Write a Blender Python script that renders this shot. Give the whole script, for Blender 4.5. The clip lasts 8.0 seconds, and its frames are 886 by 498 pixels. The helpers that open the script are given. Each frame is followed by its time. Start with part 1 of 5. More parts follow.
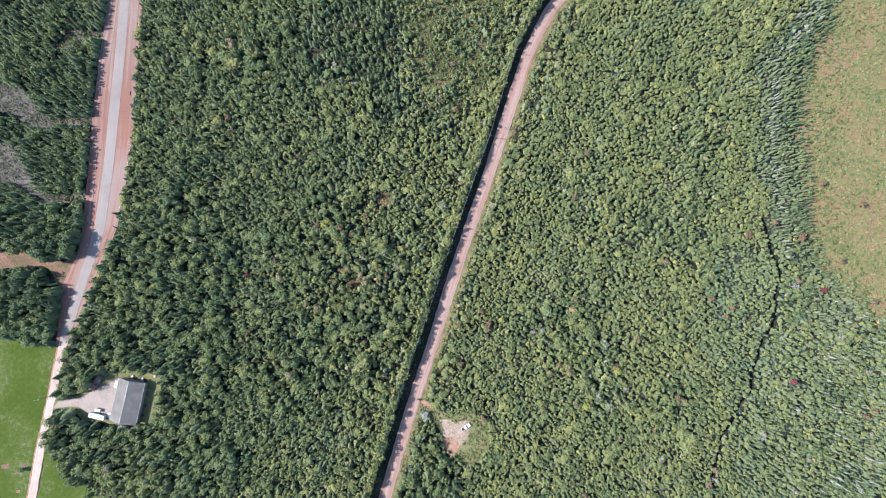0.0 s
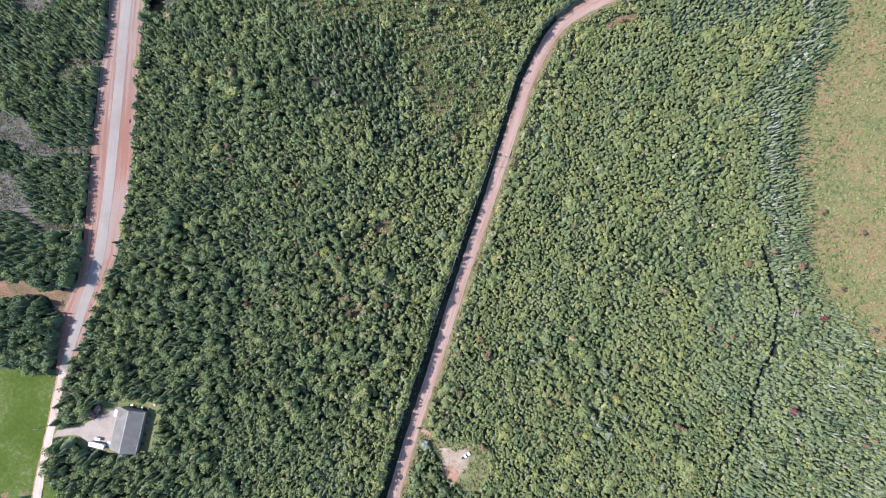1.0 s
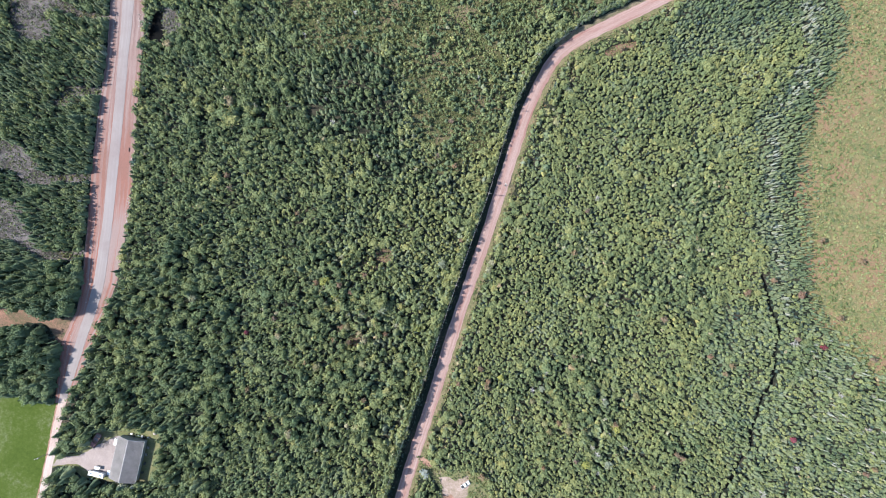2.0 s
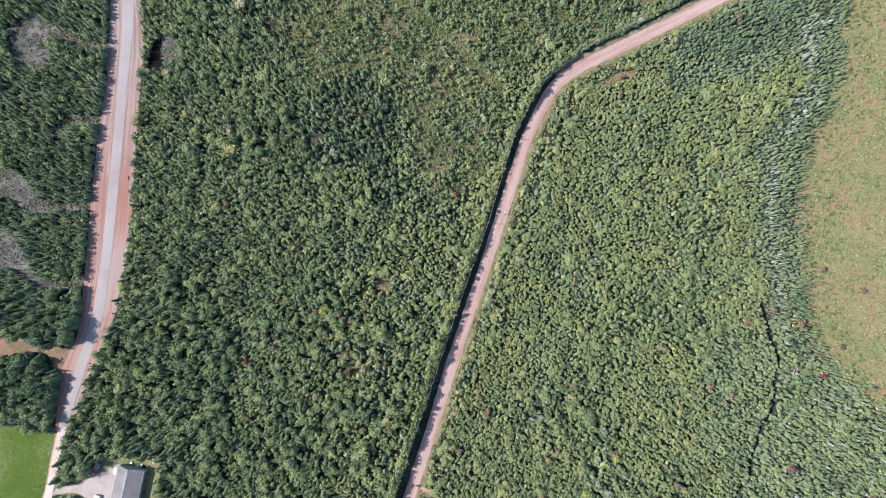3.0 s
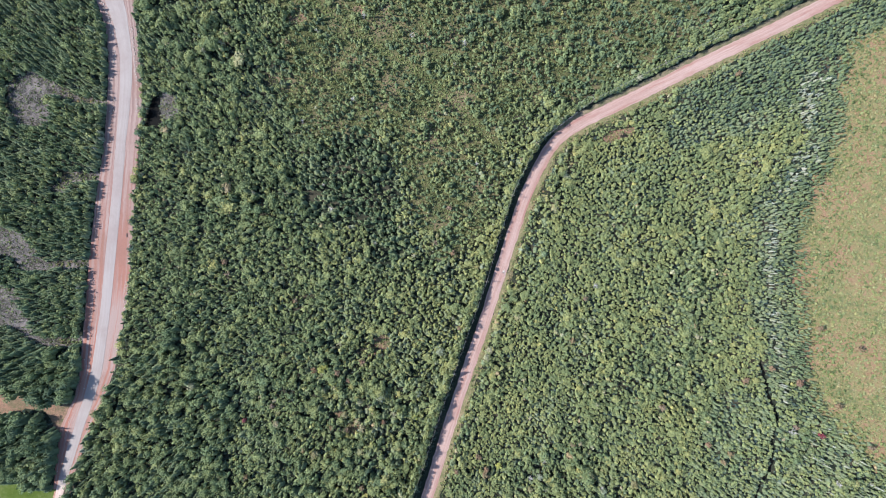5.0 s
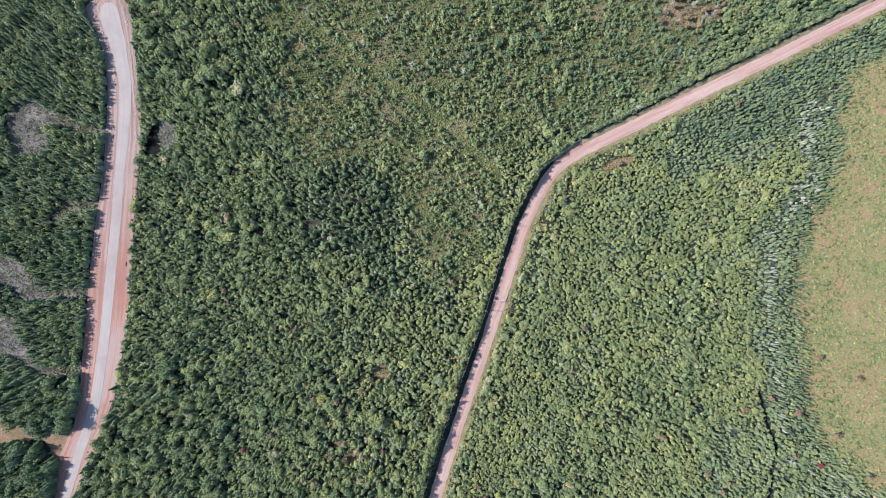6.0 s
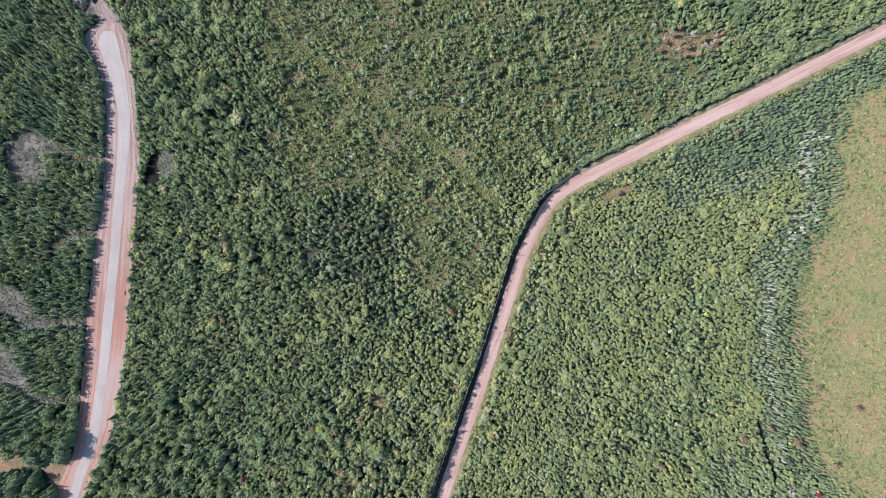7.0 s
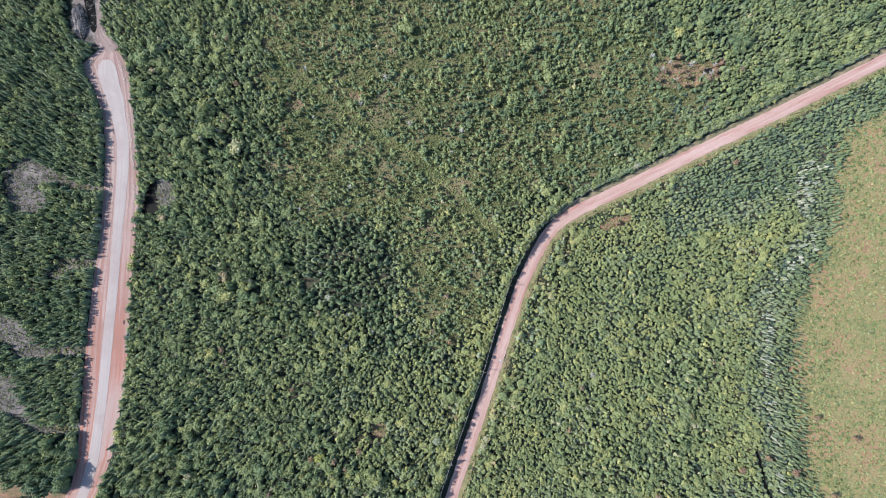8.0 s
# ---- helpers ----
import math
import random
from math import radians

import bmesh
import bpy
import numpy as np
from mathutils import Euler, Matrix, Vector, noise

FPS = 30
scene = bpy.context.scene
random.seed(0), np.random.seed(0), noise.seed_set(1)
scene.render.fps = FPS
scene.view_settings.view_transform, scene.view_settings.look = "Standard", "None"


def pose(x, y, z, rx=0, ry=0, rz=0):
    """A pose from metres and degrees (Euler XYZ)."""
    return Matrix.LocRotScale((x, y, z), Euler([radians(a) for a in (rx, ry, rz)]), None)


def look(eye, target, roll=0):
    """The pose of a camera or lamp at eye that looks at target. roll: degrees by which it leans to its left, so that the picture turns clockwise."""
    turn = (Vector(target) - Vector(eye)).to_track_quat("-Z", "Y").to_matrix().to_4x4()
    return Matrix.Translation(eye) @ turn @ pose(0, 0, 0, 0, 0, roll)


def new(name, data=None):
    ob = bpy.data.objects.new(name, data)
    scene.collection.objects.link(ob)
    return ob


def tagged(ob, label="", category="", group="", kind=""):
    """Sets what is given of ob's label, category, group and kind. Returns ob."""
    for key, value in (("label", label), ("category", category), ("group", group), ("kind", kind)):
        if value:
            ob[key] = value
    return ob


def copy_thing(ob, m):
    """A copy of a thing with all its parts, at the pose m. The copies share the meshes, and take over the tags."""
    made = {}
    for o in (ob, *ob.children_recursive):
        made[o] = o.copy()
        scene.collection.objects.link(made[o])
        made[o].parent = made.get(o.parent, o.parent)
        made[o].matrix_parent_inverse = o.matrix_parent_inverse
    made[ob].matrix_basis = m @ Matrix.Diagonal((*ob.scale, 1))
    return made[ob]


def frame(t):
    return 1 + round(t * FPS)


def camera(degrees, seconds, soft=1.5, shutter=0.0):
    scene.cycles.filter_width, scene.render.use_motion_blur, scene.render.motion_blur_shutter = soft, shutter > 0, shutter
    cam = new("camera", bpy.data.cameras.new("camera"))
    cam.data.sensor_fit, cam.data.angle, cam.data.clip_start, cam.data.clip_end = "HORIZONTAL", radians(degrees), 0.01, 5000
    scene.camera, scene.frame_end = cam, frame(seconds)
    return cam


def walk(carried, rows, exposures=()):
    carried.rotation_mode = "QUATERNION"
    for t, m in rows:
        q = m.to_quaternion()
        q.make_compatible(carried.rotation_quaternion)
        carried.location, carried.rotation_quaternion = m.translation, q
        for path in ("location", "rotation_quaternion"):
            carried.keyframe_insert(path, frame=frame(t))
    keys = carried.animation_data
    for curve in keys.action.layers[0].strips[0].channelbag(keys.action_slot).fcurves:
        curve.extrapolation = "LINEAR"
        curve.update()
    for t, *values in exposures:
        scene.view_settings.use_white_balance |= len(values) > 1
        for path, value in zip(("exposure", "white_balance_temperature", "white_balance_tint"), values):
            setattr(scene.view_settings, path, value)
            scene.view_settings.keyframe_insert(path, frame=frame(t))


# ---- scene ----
cam = camera(70.0, 8.0, soft=1.07)
# seconds, eye in metres, then degrees of forward tilt, side tilt and heading; the lens points down
ROWS = [
    (0.0, 0.000, 0.000, 313.507, 1.8211, 0.7666, -0.0000),
    (1.0, 0.172, 14.281, 313.884, 1.7802, 0.7676, -0.0411),
    (2.0, 0.409, 28.646, 314.261, 1.7393, 0.7687, -0.0737),
    (3.0, 0.710, 43.094, 314.638, 1.6984, 0.7698, -0.0977),
    (4.0, 1.075, 57.625, 315.015, 1.6575, 0.7708, -0.1132),
    (5.0, 1.505, 72.240, 315.392, 1.6165, 0.7719, -0.1201),
    (6.0, 1.998, 86.937, 315.770, 1.5756, 0.7729, -0.1185),
    (7.0, 2.556, 101.718, 316.147, 1.5347, 0.7740, -0.1083),
    (8.0, 3.178, 116.583, 316.524, 1.4938, 0.7751, -0.0896),
]
walk(cam, [(t, pose(x, y, z, tilt, lean, head)) for t, x, y, z, tilt, lean, head in ROWS])

# ---- light ----
SUN_HEIGHT, SUN_FROM = 48.0, (-1.0, 0.05)      # degrees above the horizon; where the sun stands in the plan
world = bpy.data.worlds.new("sky")
scene.world = world
world.use_nodes = True
sky = world.node_tree.nodes.new("ShaderNodeTexSky")
sky.sky_type, sky.sun_disc = "NISHITA", False
sky.sun_elevation = radians(SUN_HEIGHT)
sky.sun_rotation = math.atan2(SUN_FROM[0], SUN_FROM[1])
sky.air_density, sky.dust_density, sky.ozone_density = 1.4, 0.5, 3.0
world.node_tree.links.new(sky.outputs[0], world.node_tree.nodes["Background"].inputs[0])
world.node_tree.nodes["Background"].inputs[1].default_value = 0.15
sun = new("sun", bpy.data.lights.new("sun", "SUN"))
sun.data.energy, sun.data.angle, sun.data.color = 5.0, radians(0.6), (1.0, 0.962, 0.89)
reach = math.cos(radians(SUN_HEIGHT))
away = Vector((SUN_FROM[0], SUN_FROM[1], 0)).normalized() * reach + Vector((0, 0, math.sin(radians(SUN_HEIGHT))))
sun.matrix_world = look(away * 300, (0, 0, 0))
scene.view_settings.exposure = 1.25

rng = np.random.default_rng(7)


# ---- materials ----
def shader(name, rough=0.8):
    """A material and small helpers to wire it."""
    m = bpy.data.materials.new(name)
    m.use_nodes = True
    b = m.node_tree.nodes["Principled BSDF"]
    b.inputs["Roughness"].default_value = rough
    b.inputs["Specular IOR Level"].default_value = 0.25
    return m, m.node_tree, b


def node(tree, kind, **values):
    n = tree.nodes.new(kind)
    for key, v in values.items():
        n.inputs[key.replace("_", " ")].default_value = v
    return n


def ramp(tree, source, stops):
    n = tree.nodes.new("ShaderNodeValToRGB")
    el = n.color_ramp.elements
    while len(el) < len(stops):
        el.new(0.5)
    for e, (at, c) in zip(el, stops):
        e.position, e.color = at, (*c, 1)
    tree.links.new(source, n.inputs[0])
    return n.outputs[0]


def grain(tree, scale, detail=4, coords=None, rough=0.6):
    n = node(tree, "ShaderNodeTexNoise", Scale=scale, Detail=detail, Roughness=rough)
    if coords is None:
        coords = tree.nodes.new("ShaderNodeNewGeometry").outputs["Position"]
    tree.links.new(coords, n.inputs["Vector"])
    return n.outputs["Fac"]


def blend(tree, a, b, fac, mode="MIX"):
    n = tree.nodes.new("ShaderNodeMix")
    n.data_type, n.blend_type = "RGBA", mode
    if isinstance(fac, (int, float)):
        n.inputs[0].default_value = fac
    else:
        tree.links.new(fac, n.inputs[0])
    for socket, v in ((n.inputs[6], a), (n.inputs[7], b)):
        if isinstance(v, tuple):
            socket.default_value = (*v, 1)
        else:
            tree.links.new(v, socket)
    return n.outputs[2]


def math_node(tree, op, a, b=0.0):
    n = tree.nodes.new("ShaderNodeMath")
    n.operation = op
    for socket, v in zip(n.inputs, (a, b)):
        if isinstance(v, (int, float)):
            socket.default_value = v
        else:
            tree.links.new(v, socket)
    return n.outputs[0]


def bump(tree, b, height, strength, distance=0.1):
    n = node(tree, "ShaderNodeBump", Strength=strength, Distance=distance)
    tree.links.new(height, n.inputs["Height"])
    tree.links.new(n.outputs[0], b.inputs["Normal"])


def foliage(name, stops, through_light=0.25, spread=0.35):
    """Leaves: a colour for each tree, uneven from clump to clump, thin enough to let some light pass."""
    m, tree, b = shader(name, 0.65)
    b.inputs["Specular IOR Level"].default_value = 0.06
    tone = tree.nodes.new("ShaderNodeAttribute")
    tone.attribute_name = "tone"
    own = tree.nodes.new("ShaderNodeObjectInfo").outputs["Random"]
    single = math_node(tree, "LESS_THAN", tone.outputs["Fac"], -0.5)
    value = tree.nodes.new("ShaderNodeMix")
    tree.links.new(single, value.inputs[0])
    tree.links.new(tone.outputs["Fac"], value.inputs[2])
    tree.links.new(math_node(tree, "MULTIPLY", own, 0.9), value.inputs[3])
    colour = ramp(tree, value.outputs[0], stops)
    clump = tree.nodes.new("ShaderNodeNewGeometry").outputs["Random Per Island"]
    light = math_node(tree, "ADD", math_node(tree, "MULTIPLY", clump, spread), 1.0 - spread * 0.5)
    grey = tree.nodes.new("ShaderNodeCombineColor")
    for i in range(3):
        tree.links.new(light, grey.inputs[i])
    colour = blend(tree, colour, grey.outputs[0], 1.0, "MULTIPLY")
    kin = ramp(tree, grain(tree, 0.4, 2), [(0.34, (0.93, 0.98, 1.12)), (0.5, (0.99, 1.0, 1.05)), (0.66, (1.08, 1.02, 1.0))])
    colour = blend(tree, colour, kin, 1.0, "MULTIPLY")
    tree.links.new(colour, b.inputs["Base Color"])
    leaf = tree.nodes.new("ShaderNodeBsdfTranslucent")
    tree.links.new(colour, leaf.inputs["Color"])
    mix = tree.nodes.new("ShaderNodeMixShader")
    mix.inputs[0].default_value = through_light
    tree.links.new(b.outputs[0], mix.inputs[1])
    tree.links.new(leaf.outputs[0], mix.inputs[2])
    tree.links.new(mix.outputs[0], tree.nodes["Material Output"].inputs[0])
    return m


def earth(name, stops, coarse=0.08, fine=1.2, relief=0.5, rough=0.95, contrast=2.1, tufts=0.8):
    """Bare or grown ground: large patches, fine grain."""
    m, tree, b = shader(name, rough)
    b.inputs["Specular IOR Level"].default_value = 0.08
    big = grain(tree, coarse, 5)
    small = grain(tree, fine, 8, rough=0.8)
    both = math_node(tree, "ADD", math_node(tree, "MULTIPLY", big, 0.45), math_node(tree, "MULTIPLY", small, 0.55))
    both = math_node(tree, "ADD", math_node(tree, "MULTIPLY", both, contrast), 0.5 - 0.5 * contrast)
    speck = grain(tree, 2.6, 4, rough=0.85)
    colour = blend(tree, ramp(tree, both, stops), ramp(tree, speck, [(0.34, (0.45, 0.45, 0.45)), (0.66, (1.55, 1.55, 1.55))]), tufts, "MULTIPLY")
    tree.links.new(colour, b.inputs["Base Color"])
    bump(tree, b, small, relief, 0.3)
    return m


def worn_road(name, base, worn, dark, streaks=9.0, patches=0.05, speckle=1.0, southern=None, bands=False):
    """A driven surface: wheel marks along it (u across, v along), washed patches, gravel grain."""
    m, tree, b = shader(name, 0.9)
    uv = tree.nodes.new("ShaderNodeUVMap").outputs[0]
    shrink = node(tree, "ShaderNodeMapping", Scale=(streaks, 0.02, 1.0))
    tree.links.new(uv, shrink.inputs["Vector"])
    marks = grain(tree, 1.0, 2.5, shrink.outputs[0], 0.55)
    wide = grain(tree, patches, 4)
    if bands:                              # damp red stretches drawn out along the wheel tracks
        drawn = node(tree, "ShaderNodeMapping", Scale=(2.6, 0.028, 1.0))
        tree.links.new(uv, drawn.inputs["Vector"])
        wide = grain(tree, 1.0, 3, drawn.outputs[0])
    if southern is not None:               # the soil turns redder towards the south
        place = tree.nodes.new("ShaderNodeSeparateXYZ")
        tree.links.new(tree.nodes.new("ShaderNodeNewGeometry").outputs["Position"], place.inputs[0])
        north = math_node(tree, "MULTIPLY", math_node(tree, "ADD", place.outputs[1], -55.0), 0.010)
        share = ramp(tree, north, [(0.0, (0, 0, 0)), (1.0, (1, 1, 1))])
        base = blend(tree, southern, base, share)
    colour = blend(tree, base, worn, ramp(tree, marks, [(0.42, (0, 0, 0)), (0.58, (1, 1, 1))]))
    colour = blend(tree, colour, dark, ramp(tree, wide, [(0.5, (0, 0, 0)), (0.68, (0.95, 0.95, 0.95))]))
    speck = grain(tree, 2.5, 5, rough=0.75)
    colour = blend(tree, colour, ramp(tree, speck, [(0.3, (0.72, 0.72, 0.72)), (0.7, (1.15, 1.15, 1.15))]), speckle, "MULTIPLY")
    tree.links.new(colour, b.inputs["Base Color"])
    bump(tree, b, speck, 0.4, 0.1)
    return m


def painted(name, colour, rough=0.5, metal=0.0, wear=0.25, scale=1.5):
    m, tree, b = shader(name, rough)
    g = grain(tree, scale, 5)
    low = tuple(c * (1 - wear) for c in colour)
    tree.links.new(ramp(tree, g, [(0.3, low), (0.65, colour)]), b.inputs["Base Color"])
    b.inputs["Metallic"].default_value = metal
    return m


LEAVES = foliage("broadleaf_leaves", [(0.0, (0.048, 0.074, 0.053)), (0.3, (0.092, 0.126, 0.064)), (0.6, (0.149, 0.173, 0.077)),
                                      (0.82, (0.193, 0.202, 0.084)), (0.92, (0.216, 0.211, 0.082)), (0.97, (0.235, 0.232, 0.155)), (1.0, (0.25, 0.19, 0.11))], 0.20, 0.40)
NEEDLES = foliage("conifer_needles", [(0.0, (0.046, 0.070, 0.050)), (0.4, (0.083, 0.112, 0.061)), (0.75, (0.141, 0.164, 0.095)),
                                      (1.0, (0.25, 0.26, 0.225))], 0.16, 0.35)
SCRUB = foliage("heath_leaves", [(0.0, (0.070, 0.100, 0.042)), (0.4, (0.135, 0.160, 0.066)), (0.72, (0.200, 0.200, 0.096)), (0.86, (0.215, 0.180, 0.098)), (1.0, (0.195, 0.112, 0.076))], 0.3)
# undergrowth leaves, their colour darkened and blued to paint the shade between crowns
SHADE = foliage("shade_tinted_undergrowth", [(0.0, (0.032, 0.049, 0.046)), (1.0, (0.074, 0.106, 0.074))], 0.15)
CRIMSON = foliage("crimson_leaves", [(0.0, (0.13, 0.035, 0.045)), (1.0, (0.19, 0.060, 0.07))])
RUST = foliage("rust_leaves", [(0.0, (0.150, 0.098, 0.072)), (0.5, (0.172, 0.132, 0.076)), (1.0, (0.138, 0.098, 0.084))])
GREYWOOD = painted("bleached_wood", (0.228, 0.213, 0.212), 0.9, wear=0.6, scale=0.8)
SNAGWOOD = painted("sun_bleached_wood", (0.31, 0.298, 0.292), 0.9, wear=0.45, scale=0.8)
BARK = painted("bark", (0.13, 0.11, 0.09), 0.95, wear=0.4)
# moss, litter and earth, taken near black: the deep shade of gaps is painted in
FLOOR = earth("shade_dark_forest_floor", [(0.3, (0.010, 0.014, 0.011)), (0.5, (0.016, 0.021, 0.015)), (0.7, (0.052, 0.044, 0.034))], 0.06)
HEATH = earth("heath_ground", [(0.2, (0.056, 0.068, 0.036)), (0.38, (0.102, 0.101, 0.048)), (0.52, (0.134, 0.112, 0.058)), (0.66, (0.152, 0.092, 0.062))], 0.05, 0.4, tufts=1.0)
SCRUBLAND = earth("scrub_ground", [(0.25, (0.030, 0.039, 0.017)), (0.5, (0.060, 0.061, 0.030)), (0.75, (0.132, 0.096, 0.070))], 0.05, 1.0)
GRASS = earth("mown_grass", [(0.2, (0.029, 0.047, 0.009)), (0.48, (0.041, 0.061, 0.012)), (0.62, (0.058, 0.075, 0.024)), (0.76, (0.104, 0.112, 0.070))], 0.05, 0.5, 0.25, tufts=0.25)
VERGE = earth("verge_grass", [(0.25, (0.055, 0.062, 0.034)), (0.5, (0.105, 0.092, 0.060)), (0.75, (0.19, 0.142, 0.112))], 0.2, 1.4)
DRYGRASS = earth("dry_verge_grass", [(0.25, (0.062, 0.068, 0.034)), (0.5, (0.112, 0.102, 0.056)), (0.75, (0.170, 0.130, 0.090))], 0.25, 1.1)
MEADOW = earth("rough_meadow", [(0.25, (0.064, 0.080, 0.034)), (0.5, (0.105, 0.108, 0.054)), (0.75, (0.155, 0.128, 0.086))], 0.2, 1.2)
WORN = earth("worn_gravel", [(0.2, (0.080, 0.088, 0.045)), (0.38, (0.165, 0.130, 0.100)), (0.6, (0.235, 0.182, 0.158)), (0.8, (0.29, 0.235, 0.21))], 0.22, 1.3)
TRACK = worn_road("churned_earth", (0.110, 0.080, 0.077), (0.165, 0.128, 0.124), (0.070, 0.050, 0.048), 7.0, 0.2)
SLASH = earth("slash_ground", [(0.3, (0.014, 0.017, 0.012)), (0.46, (0.042, 0.038, 0.036)), (0.62, (0.125, 0.110, 0.112))], 0.15, 1.6, 0.8)
REDSOIL = earth("red_soil", [(0.25, (0.11, 0.085, 0.050)), (0.5, (0.20, 0.115, 0.088)), (0.75, (0.26, 0.17, 0.135))], 0.25, 1.1)
TANSOIL = earth("tan_soil", [(0.25, (0.048, 0.055, 0.028)), (0.45, (0.102, 0.074, 0.052)), (0.62, (0.155, 0.090, 0.068)), (0.8, (0.20, 0.122, 0.095))], 0.12, 0.9, tufts=1.0)
ROAD_RED = worn_road("red_gravel", (0.215, 0.138, 0.126), (0.256, 0.180, 0.167), (0.190, 0.098, 0.086), bands=True)
ROAD_PALE = worn_road("pale_gravel", (0.176, 0.154, 0.155), (0.192, 0.170, 0.171), (0.163, 0.136, 0.136), 6.0, speckle=0.5)
LANE_PALE = worn_road("lane_gravel", (0.30, 0.238, 0.220), (0.345, 0.288, 0.268), (0.265, 0.190, 0.172), 6.0)
SHOULDER = worn_road("graded_red_soil", (0.134, 0.088, 0.083), (0.188, 0.138, 0.132), (0.140, 0.075, 0.063), 14.0, 0.018, southern=(0.190, 0.082, 0.064))
YARD = earth("yard_gravel", [(0.25, (0.172, 0.142, 0.136)), (0.5, (0.222, 0.186, 0.180)), (0.75, (0.268, 0.228, 0.220))], 0.12, 1.5, tufts=0.35)
STONE = painted("pale_stone", (0.32, 0.285, 0.27), 0.9, wear=0.3)
WATER, wt, wb = shader("dark_water", 0.25)
wb.inputs["Specular IOR Level"].default_value = 0.04
wb.inputs["Base Color"].default_value = (0.004, 0.004, 0.004, 1)
bump(wt, wb, grain(wt, 1.5, 3), 0.08)


# ---- plan ----
def curve_through(points, step=2.0):
    """A smooth line through a few points."""
    p = [Vector(q) for q in points]
    p = [2 * p[0] - p[1]] + p + [2 * p[-1] - p[-2]]
    line = []
    for a, b, c, d in zip(p, p[1:], p[2:], p[3:]):
        n = max(2, int((c - b).length / step))
        for i in range(n):
            t = i / n
            line.append(0.5 * (2 * b + (c - a) * t + (2 * a - 5 * b + 4 * c - d) * t * t + (3 * b - a - 3 * c + d) * t ** 3))
    line.append(p[-2])
    return np.array([(q.x, q.y) for q in line])


MAIN = curve_through([(-112, -380), (-54.3, -184), (-33.2, -112.3), (-26.5, -89.7), (-18.0, -62.1), (-8.8, -34.4), (-0.2, -6.5), (9.3, 21.5), (19.0, 49.6), (28.2, 77.9),
                      (37.0, 104.3), (42.1, 116.1), (45.9, 123.6), (49.1, 129.4), (53.5, 135.0), (58.6, 139.4), (64.3, 143.1), (72.7, 147.5), (86.8, 154.3), (100.9, 161.0),
                      (127.8, 174.3), (158.8, 189.2), (187.1, 203.1), (215.3, 217.2), (300, 259), (520, 368)])
MAIN_WIDTH = 6.4
# the other road, northwards: y, western edge, width of the driven strip
STRIP = np.array([(-400, -288, 4.2), (-160, -219.5, 4.2), (-113, -209.3, 4.2), (-90.5, -205.7, 4.0), (-76.6, -202.8, 3.7), (-62.7, -199.9, 3.8), (-48.8, -197.5, 3.9),
                  (-34.8, -194.6, 4.1), (-20.7, -191.0, 5.0), (-6.7, -186.7, 5.0), (7.4, -182.2, 5.4), (21.6, -178.5, 5.5), (49.9, -174.5, 5.0),
                  (78.5, -172.2, 5.2), (107.2, -169.6, 5.1), (136.4, -167.5, 4.9), (151.1, -166.4, 5.4), (165.4, -165.9, 6.0), (179.8, -166.2, 6.3),
                  (194.2, -169.2, 7.2), (201.4, -171.4, 8.4), (208.6, -174.6, 9.6), (214.4, -176.5, 10.3), (218.6, -176.0, 8.6), (221.3, -174.0, 4.0)])
# its graded shoulders: y, western and eastern edge
SOIL = np.array([(-38, -196.8, -189.5), (-20.7, -195.5, -183.0), (-6.7, -193.5, -177.2), (3.0, -189, -174.0), (7.4, -186.8, -171.8), (21.6, -184.2, -166.9), (49.9, -182.2, -161.7),
                 (78.5, -180.2, -159.2), (107.2, -177.4, -158.0), (136.4, -173.6, -156.0), (151.1, -172.6, -154.4), (165.4, -172.2, -155.0),
                 (179.8, -172.0, -156.3), (194.2, -173.6, -158.2), (208.6, -178.8, -159.5), (214.4, -183.0, -160.5), (219.7, -184.2, -162.3), (224.5, -178.0, -165.0), (227.0, -175.5, -168.0)])


def table(rows, y):
    return [np.interp(y, rows[:, 0], rows[:, i]) for i in range(1, rows.shape[1])]


def off_line(P, line):
    """Distance from a line, and on which side (positive: left of its way)."""
    best = np.full(len(P), 1e9)
    side = np.zeros(len(P))
    for a, b in zip(line[:-1], line[1:]):
        d = b - a
        t = np.clip(((P - a) @ d) / (d @ d), 0, 1)
        v = P - (a + t[:, None] * d)
        r = np.hypot(v[:, 0], v[:, 1])
        near = r < best
        best[near] = r[near]
        side[near] = np.sign(d[0] * v[near, 1] - d[1] * v[near, 0])
    return best, side


def inside(P, poly):
    poly = np.array(poly)
    hit = np.zeros(len(P), bool)
    for (x0, y0), (x1, y1) in zip(poly, np.roll(poly, -1, 0)):
        cross = (y0 > P[:, 1]) != (y1 > P[:, 1])
        with np.errstate(divide="ignore", invalid="ignore"):
            hit ^= cross & (P[:, 0] < (x1 - x0) * (P[:, 1] - y0) / (y1 - y0) + x0)
    return hit


def wobble(P, size, seed=0):
    """Smooth uneven field, about -1 to 1."""
    r = np.random.default_rng(seed)
    out = np.zeros(len(P))
    for k in range(9):
        a, s = r.uniform(0, 6.283), size * r.uniform(0.5, 1.6)
        out += np.sin((P[:, 0] * math.cos(a) + P[:, 1] * math.sin(a)) * 6.283 / s + r.uniform(0, 6.283))
    return out / 3.2


